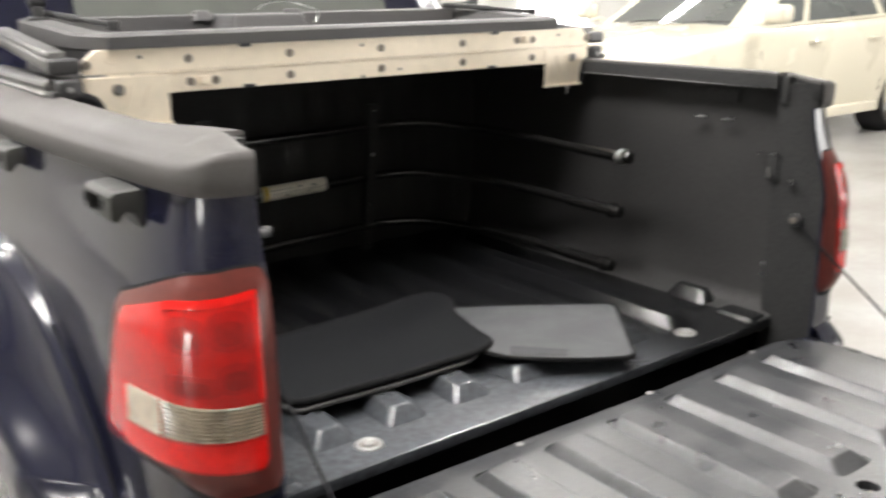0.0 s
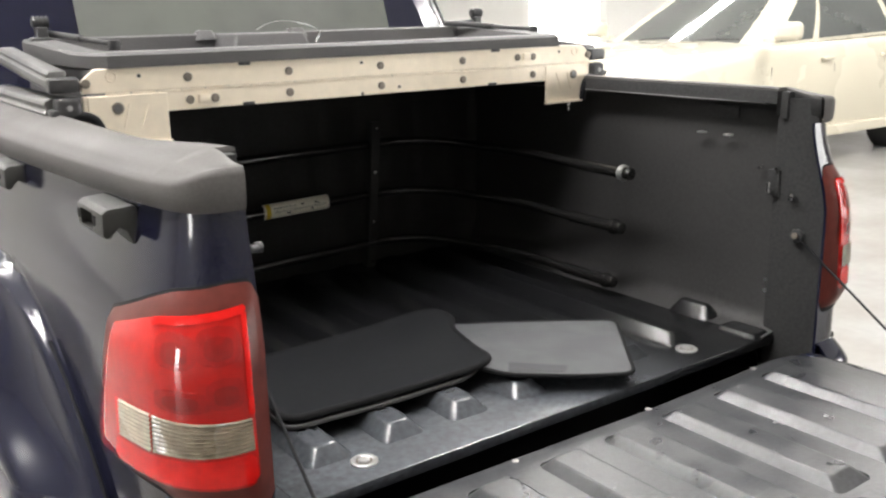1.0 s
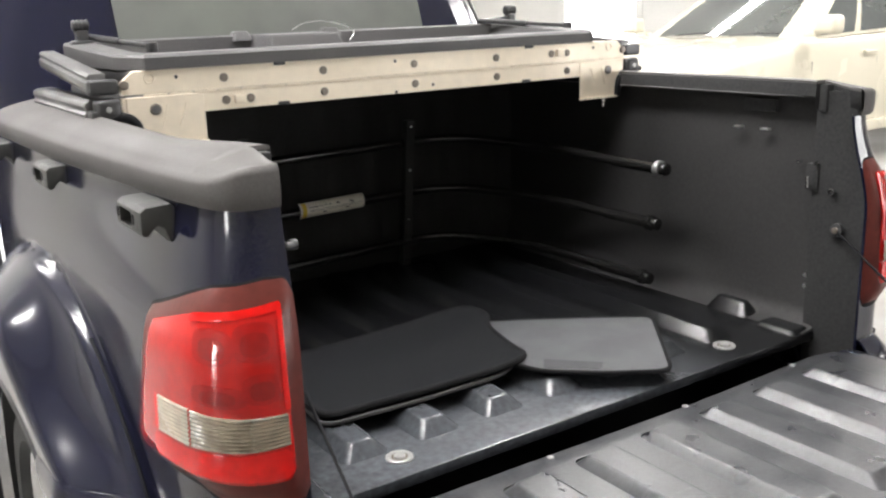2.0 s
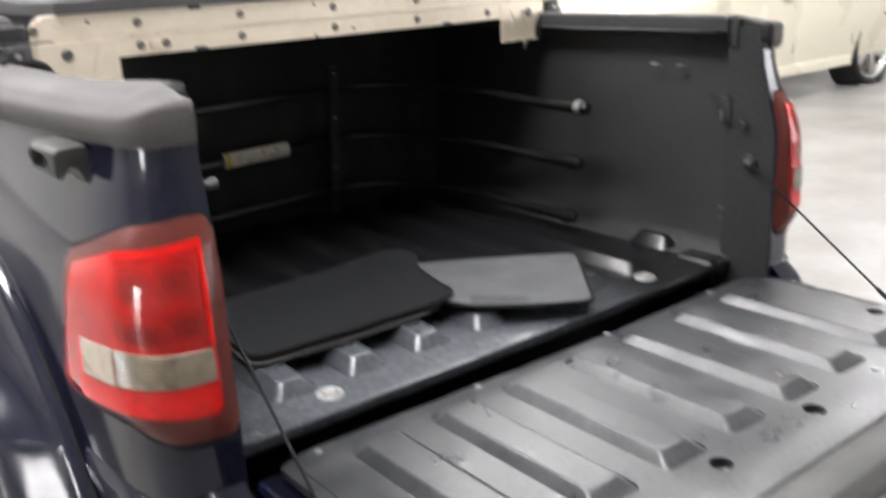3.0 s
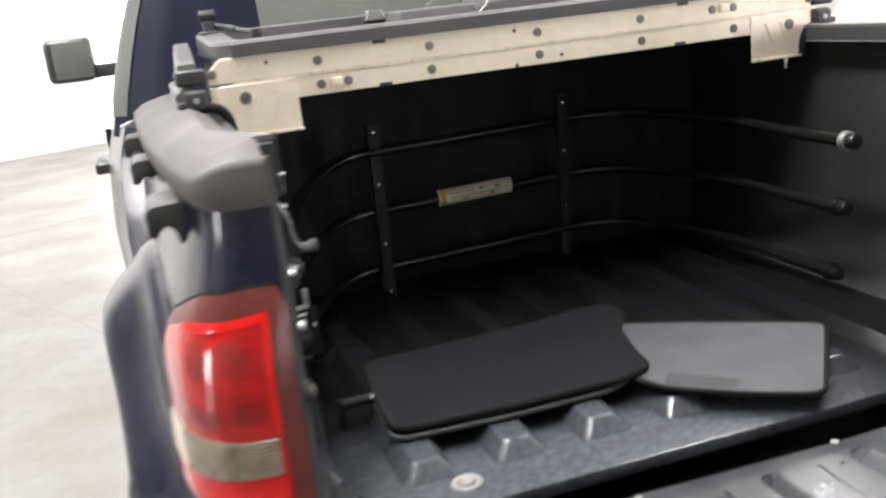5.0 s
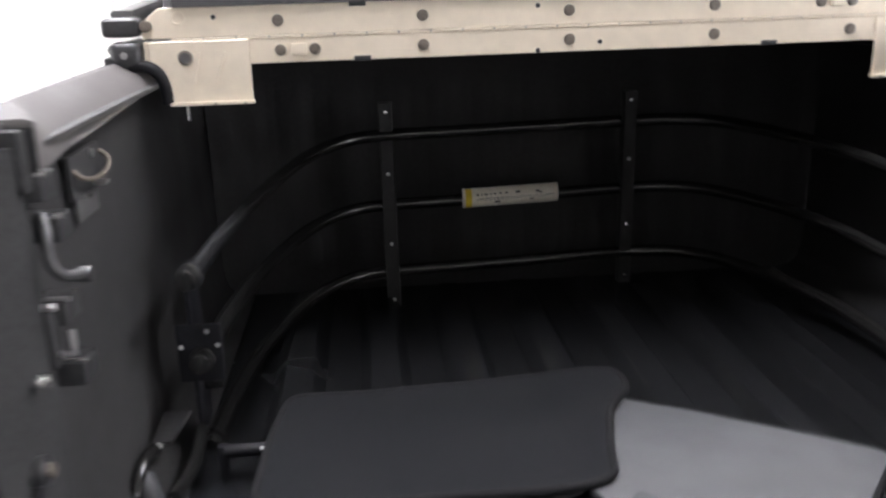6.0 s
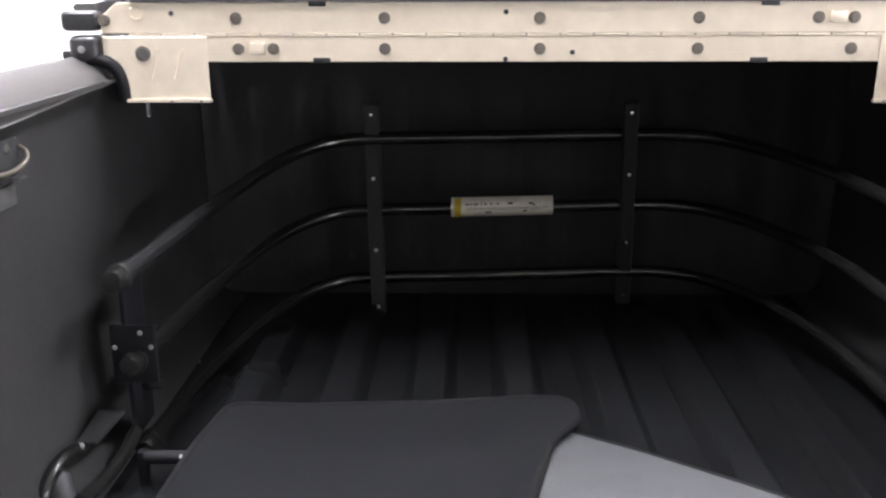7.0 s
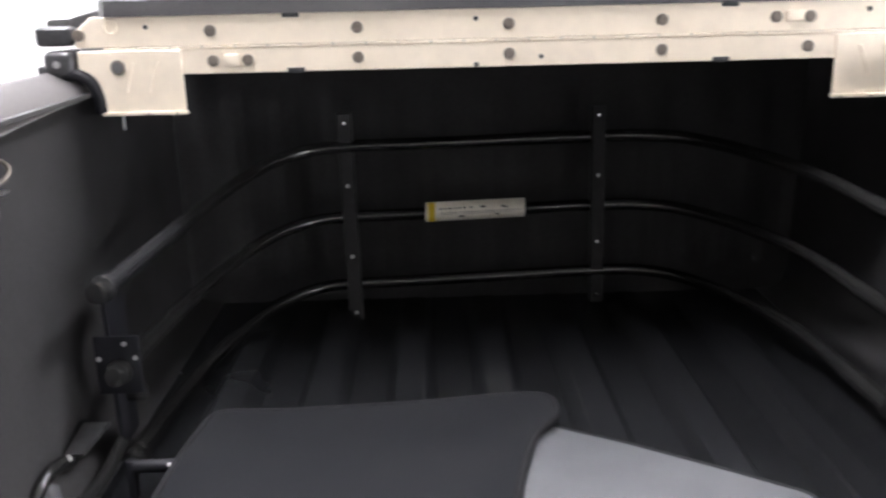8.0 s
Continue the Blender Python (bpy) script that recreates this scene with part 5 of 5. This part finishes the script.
# warning label wrapped round the middle tube


def wrap(t0, t1, a0, a1, r):
    rows = []
    for t in np.linspace(t0, t1, 10):
        c = Vector((mix(-0.140, 0.065, t), mix(1.0770, 1.0990, t) + 0.004, 1.0245))
        rows.append([c + Vector((0, -r * math.cos(a), r * math.sin(a))) for a in np.linspace(a0, a1, 10)])
    return loft(rows)


label_ob = epart("warning_label", wrap(0, 1, radians(-80), radians(80), 0.0205), PAPER, label="white wrapped warning label with a yellow block")
epart("yellow_block", wrap(0.03, 0.095, radians(-72), radians(72), 0.0211), YELLOW, label_ob)
random.seed(4)
for t0, t1, a, h in ((0.14, 0.17, 24, 5), (0.185, 0.205, 24, 5), (0.225, 0.26, 25, 5), (0.285, 0.30, 25, 5), (0.32, 0.345, 25, 5), (0.38, 0.40, 26, 5), (0.44, 0.47, 26, 4), (0.55, 0.60, 27, 6), (0.76, 0.80, 24, 6), (0.80, 0.825, 17, 5),
                     (0.14, 0.95, 2, 1.3), (0.14, 0.90, -8, 1.0), (0.33, 0.39, -24, 6), (0.70, 0.74, -20, 5)):
    epart("ink_bar", wrap(t0, t1, radians(a - h), radians(a + h), 0.0211), INK, label_ob)

# ---- mats on the bed floor ----


def mat_sheet(outline, z_of, thick, steps=10):
    """A thin sheet over a rounded outline, draped by z_of."""
    pts = outline
    cx, cy = sum(p[0] for p in pts) / len(pts), sum(p[1] for p in pts) / len(pts)
    own = bmesh.new()
    layers = []
    for top in (1, 0):
        rings_ = []
        for k in range(steps + 1):
            f = 1 - k / (steps + 0.0)
            if k == steps:
                rings_.append([own.verts.new((cx, cy, z_of(cx, cy) + top * thick))])
            else:
                rings_.append([own.verts.new((mix(cx, x, f), mix(cy, y, f), z_of(mix(cx, x, f), mix(cy, y, f)) + top * thick)) for x, y in pts])
        layers.append(rings_)
    n = len(pts)
    for rings_, flip in zip(layers, (False, True)):
        for a, b in zip(rings_, rings_[1:]):
            for i in range(n):
                j = (i + 1) % n
                f = (a[i], a[j], b[j], b[i]) if len(b) > 1 else (a[i], a[j], b[0])
                own.faces.new(f[::-1] if flip else f)
    for i in range(n):
        j = (i + 1) % n
        own.faces.new((layers[0][0][i], layers[1][0][i], layers[1][0][j], layers[0][0][j]))
    bmesh.ops.recalc_face_normals(own, faces=own.faces)
    return own


def rounded(corners, radius, n=6):
    out = []
    c = [Vector(p) for p in corners]
    for i, p in enumerate(c):
        a, b = c[i - 1], c[(i + 1) % len(c)]
        r = min(radius, (a - p).length / 2.2, (b - p).length / 2.2)
        p0, p1 = p + (a - p).normalized() * r, p + (b - p).normalized() * r
        for t in np.linspace(0, 1, n):
            out.append((p0 * (1 - t) ** 2 + p * 2 * t * (1 - t) + p1 * t * t))
    dense = []
    for i, p in enumerate(out):
        q = out[(i + 1) % len(out)]
        m = max(1, int((q - p).length / 0.03))
        dense += [tuple(p.lerp(q, k / m)) for k in range(m)]
    return dense


def grey_z(x, y):
    return 0.8235 + 0.004 * math.sin(9 * x + 4 * y) * 0.3 + 0.006 * ease(0.10, -0.06, x)


def dark_z(x, y):
    return 0.836 + 0.0035 * math.sin(7 * x + 1.3) * math.cos(6 * y) + 0.006 * ease(0.30, 0.56, y) * ease(-0.2, 0.05, x)


grey_out = rounded([(-0.050, 0.185), (0.045, 0.112), (0.158, 0.042), (0.366, 0.290), (0.262, 0.366), (0.135, 0.452), (0.0, 0.525), (-0.12, 0.42)], 0.03)
grey_mat = tagged(part("floor_mat", mat_sheet(grey_out, grey_z, 0.006), MATBACK), "grey car floor mat lying upside down on the bed floor", "floor mat", "loose floor mats")
part("binding", tube([(x, y, grey_z(x, y) + 0.003) for x, y in [*grey_out, grey_out[0]]], 0.0050, 8, False), BINDING, grey_mat, "dark stitched edge binding")
part("heel_patch", mat_sheet(rounded([(-0.042, 0.192), (0.020, 0.152), (0.052, 0.126), (0.080, 0.152), (0.044, 0.182), (-0.008, 0.232)], 0.008), lambda x, y: grey_z(x, y) + 0.0052, 0.0016, 4), PATCH, grey_mat, "darker worn heel patch")
dark_out = rounded([(-0.495, 0.250), (-0.30, 0.238), (-0.10, 0.236), (-0.032, 0.254), (-0.02, 0.33), (0.010, 0.45), (0.058, 0.510), (0.052, 0.574), (0.0, 0.582), (-0.20, 0.560), (-0.36, 0.542), (-0.470, 0.548), (-0.488, 0.42)], 0.030)
dark_mat = tagged(part("floor_mat", mat_sheet(dark_out, dark_z, 0.010), CARPET), "black carpet car floor mat lying over the grey mat", "floor mat", "loose floor mats")
part("binding", tube([(x, y, dark_z(x, y) + 0.006) for x, y in [*dark_out, dark_out[0]]], 0.0068, 8, False), BINDING, dark_mat, "black stitched edge binding")
under_out = rounded([(-0.500, 0.243), (-0.30, 0.230), (-0.12, 0.230), (-0.06, 0.26), (-0.06, 0.5), (-0.46, 0.525), (-0.49, 0.42)], 0.03)
under = tagged(part("floor_mat", mat_sheet(under_out, lambda x, y: dark_z(x, y) - 0.0115, 0.006), BINDING), "black rubber-backed floor mat under the carpet mat", "floor mat", "loose floor mats")
part("binding", tube([(x, y, dark_z(x, y) - 0.0075) for x, y in [*under_out, under_out[0]]], 0.0045, 8, False), BED, under)

# ---- white car parked beside ----
car = thing("parked_car", "cream white car with large alloy wheels parked across the floor", "car", (7.371, 5.027, 0))
car.rotation_euler, car.scale = (0, 0, -0.027), (1.05, 1.05, 1.05)
TYRE_R = 0.385


def car_pt(l, w, z):
    """l: metres ahead of the car's middle, w: to its left; the car points to -x."""
    return (-l, -w, z)


def car_body():
    st = [(2.60, 0.66, 0.66, 0.36), (2.55, 0.82, 0.80, 0.30), (2.42, 0.94, 0.90, 0.27), (2.1, 1.00, 0.98, 0.26), (1.7, 1.02, 1.05, 0.255), (1.3, 1.03, 1.09, 0.25), (1.07, 1.03, 1.115, 0.25), (0.7, 1.03, 1.125, 0.25), (-0.07, 1.03, 1.15, 0.25), (-0.9, 1.03, 1.185, 0.255), (-1.7, 1.02, 1.20, 0.27), (-2.3, 0.99, 1.19, 0.31), (-2.52, 0.94, 1.15, 0.37), (-2.60, 0.86, 1.05, 0.44)]
    rows = []
    ls = [row[0] for row in st]
    fine = sorted({*ls, *np.linspace(-2.5, 2.4, 70).round(3)}, reverse=True)
    for l in fine:
        w, top, base = (float(np.interp(-l, [-v for v in ls], [row[k] for row in st])) for k in (1, 2, 3))
        half = [(w * 0.90, base), (w * 0.955, base + 0.05), (w * 0.975, base + 0.15), (w * 0.995, base + 0.32), (w, 0.5 * (base + top) + 0.06), (w * 0.99, top - 0.22), (w * 0.972, top - 0.11), (w * 0.95, top - 0.045), (w * 0.905, top - 0.008), (w * 0.80, top + 0.008), (w * 0.5, top + 0.03), (0, top + 0.036)]
        rows.append([car_pt(l, a, z) for a, z in half] + [car_pt(l, -a, z) for a, z in half[-2::-1]])
    own = loft(rows)
    bmesh.ops.holes_fill(own, edges=[e for e in own.edges if e.is_boundary and abs(e.verts[0].co.x - e.verts[1].co.x) < 1e-6], sides=0)
    return own


car_ob = part("car_body", car_body(), CREAM, car, "cream white painted body", angle=30)
arches = None
WHEELS = (1.60, -1.45)
for l in WHEELS:
    for w in (1, -1):
        arches = tube([car_pt(l, w * 1.2, TYRE_R), car_pt(l, w * 0.72, TYRE_R)], TYRE_R + 0.05, 48, bm=arches)
cut(car_ob, arches)
for l in WHEELS:
    for w in (1, -1):
        well = tube([car_pt(l, w * 0.985, TYRE_R), car_pt(l, w * 0.73, TYRE_R)], TYRE_R + 0.049, 40, False)
        part("wheel_liner", well, BLACK, car)
CG = [(1.07, 0.28, 0.885, 0.64), (0.93, 0.18, 0.945, 0.70), (0.2, -0.05, 0.965, 0.72), (-0.75, -0.75, 0.97, 0.72), (-1.6, -1.5, 0.955, 0.70), (-2.35, -1.95, 0.87, 0.63)]


def belt(l):
    return 1.108 + 0.033 * (1.07 - l) - (0.012 * (l + 0.9) if l < -0.9 else 0)


def cg_point(k, t, proud=0.0):
    """Upper skin of the car at station k; t runs from the belt to the roof."""
    i = min(int(k), len(CG) - 2)
    f = k - i
    lb, lr, wb, wr = (mix(CG[i][n], CG[i + 1][n], f) for n in range(4))
    return mix(lb, lr, t), mix(wb, wr, t) + 0.02 * math.sin(math.pi * min(1, max(0, t))) + proud, mix(belt(lb) - 0.01, 1.60, t)


def k_of(l):
    ls = [c[0] for c in CG]
    return float(np.interp(-l, [-v for v in ls], range(len(ls))))


TS = (0.0, 0.2, 0.4, 0.6, 0.8, 0.93, 1.0)


def car_top():
    own = None
    for sd in (1, -1):
        own = loft([[car_pt(p[0], sd * p[1], p[2]) for p in (cg_point(k, t) for k in np.linspace(0, 5, 31))] for t in TS], bm=own)
    for k in (0, 5):
        own = loft([[car_pt(cg_point(k, t)[0] + (0.13 if k == 0 else -0.06) * (1 - q * q), q * cg_point(k, t)[1], cg_point(k, t)[2]) for q in np.linspace(-1, 1, 15)] for t in TS], bm=own)
    return loft([[car_pt(cg_point(k, 1)[0] + (0.13 * (1 - q * q) if k == 0 else 0), q * cg_point(k, 1)[1], 1.60 + 0.05 * (1 - q * q) ** 0.6) for q in np.linspace(-1, 1, 15)] for k in np.linspace(0, 5, 31)], bm=own)


part("car_roof", car_top(), CREAM, car, "cream white pillars and roof")
for sd in (1, -1):
    for l0, l1 in ((0.90, 0.34), (0.25, -0.93), (-1.03, -1.62)):
        k0, k1 = k_of(l0), k_of(l1)
        part("side_window", loft([[car_pt(p[0], sd * p[1], p[2]) for p in (cg_point(k, t, 0.006) for k in np.linspace(k0, k1, 10))] for t in np.linspace(0.06, 0.88, 6)]), GLASS, car, "dark tinted side window")
    mir = part("wing_mirror", box(-1.06, -0.92, -sd * 1.16 - 0.125, -sd * 1.16 + 0.125, 1.155, 1.315, 0.06, 5), CREAM, car, "cream white rounded wing mirror")
    part("mirror_foot", box(-1.02, -0.95, -sd * 1.0 - 0.07, -sd * 1.0 + 0.07, 1.135, 1.175, 0.012), CREAM, mir)
    for l in (0.98, 0.05, -0.98):
        part("door_seam", box(-l - 0.002, -l + 0.002, min(-sd * 0.99, -sd * 1.0255), max(-sd * 0.99, -sd * 1.0255), 0.45, 0.92, 0), JOINT, car)
    for l in (0.17, -0.80):
        part("door_handle", box(-l - 0.09, -l + 0.09, min(-sd * 1.01, -sd * 1.05), max(-sd * 1.01, -sd * 1.05), 0.955, 0.985, 0.012, 3), CREAM, car, "cream painted door handle")
    part("rocker_moulding", box(-1.10, 0.98, min(-sd * 0.95, -sd * 1.035), max(-sd * 0.95, -sd * 1.035), 0.245, 0.345, 0.02, 3), CREAM, car)
    part("headlamp", box(-2.56, -2.25, min(-sd * 0.55, -sd * 0.90), max(-sd * 0.55, -sd * 0.90), 0.64, 0.82, 0.03, 3), CLEAR, car)
screen = loft([[car_pt(cg_point(0, t)[0] + 0.13 * (1 - q * q) + 0.008, q * 0.955 * cg_point(0, t)[1], cg_point(0, t)[2]) for q in np.linspace(-1, 1, 15)] for t in np.linspace(0.03, 0.95, 7)])
part("windscreen", screen, GLASS, car, "dark windscreen with bright reflections")
part("rear_window", loft([[car_pt(cg_point(5, t)[0] - 0.06 * (1 - q * q) - 0.008, q * 0.9 * cg_point(5, t)[1], cg_point(5, t)[2]) for q in np.linspace(-1, 1, 11)] for t in np.linspace(0.1, 0.9, 5)]), GLASS, car)
for a in (0.30, -0.35):
    part("wiper", tube(smoothed([car_pt(1.20, a, 1.145), car_pt(1.15, a + 0.22, 1.165), car_pt(1.10, a + 0.46, 1.165)], 4), 0.007, 6), BLACK, car)
part("grille", box(-2.615, -2.5, -0.48, 0.48, 0.46, 0.76, 0.02), BLACK, car)
for l in WHEELS:
    for sd in (1, -1):
        w = wheel("wheel", car_pt(l, sd * 0.895, TYRE_R), TYRE_R, 0.25, 5, car, 0.06)
        w.rotation_euler = (0, 0, radians(-90 * sd))
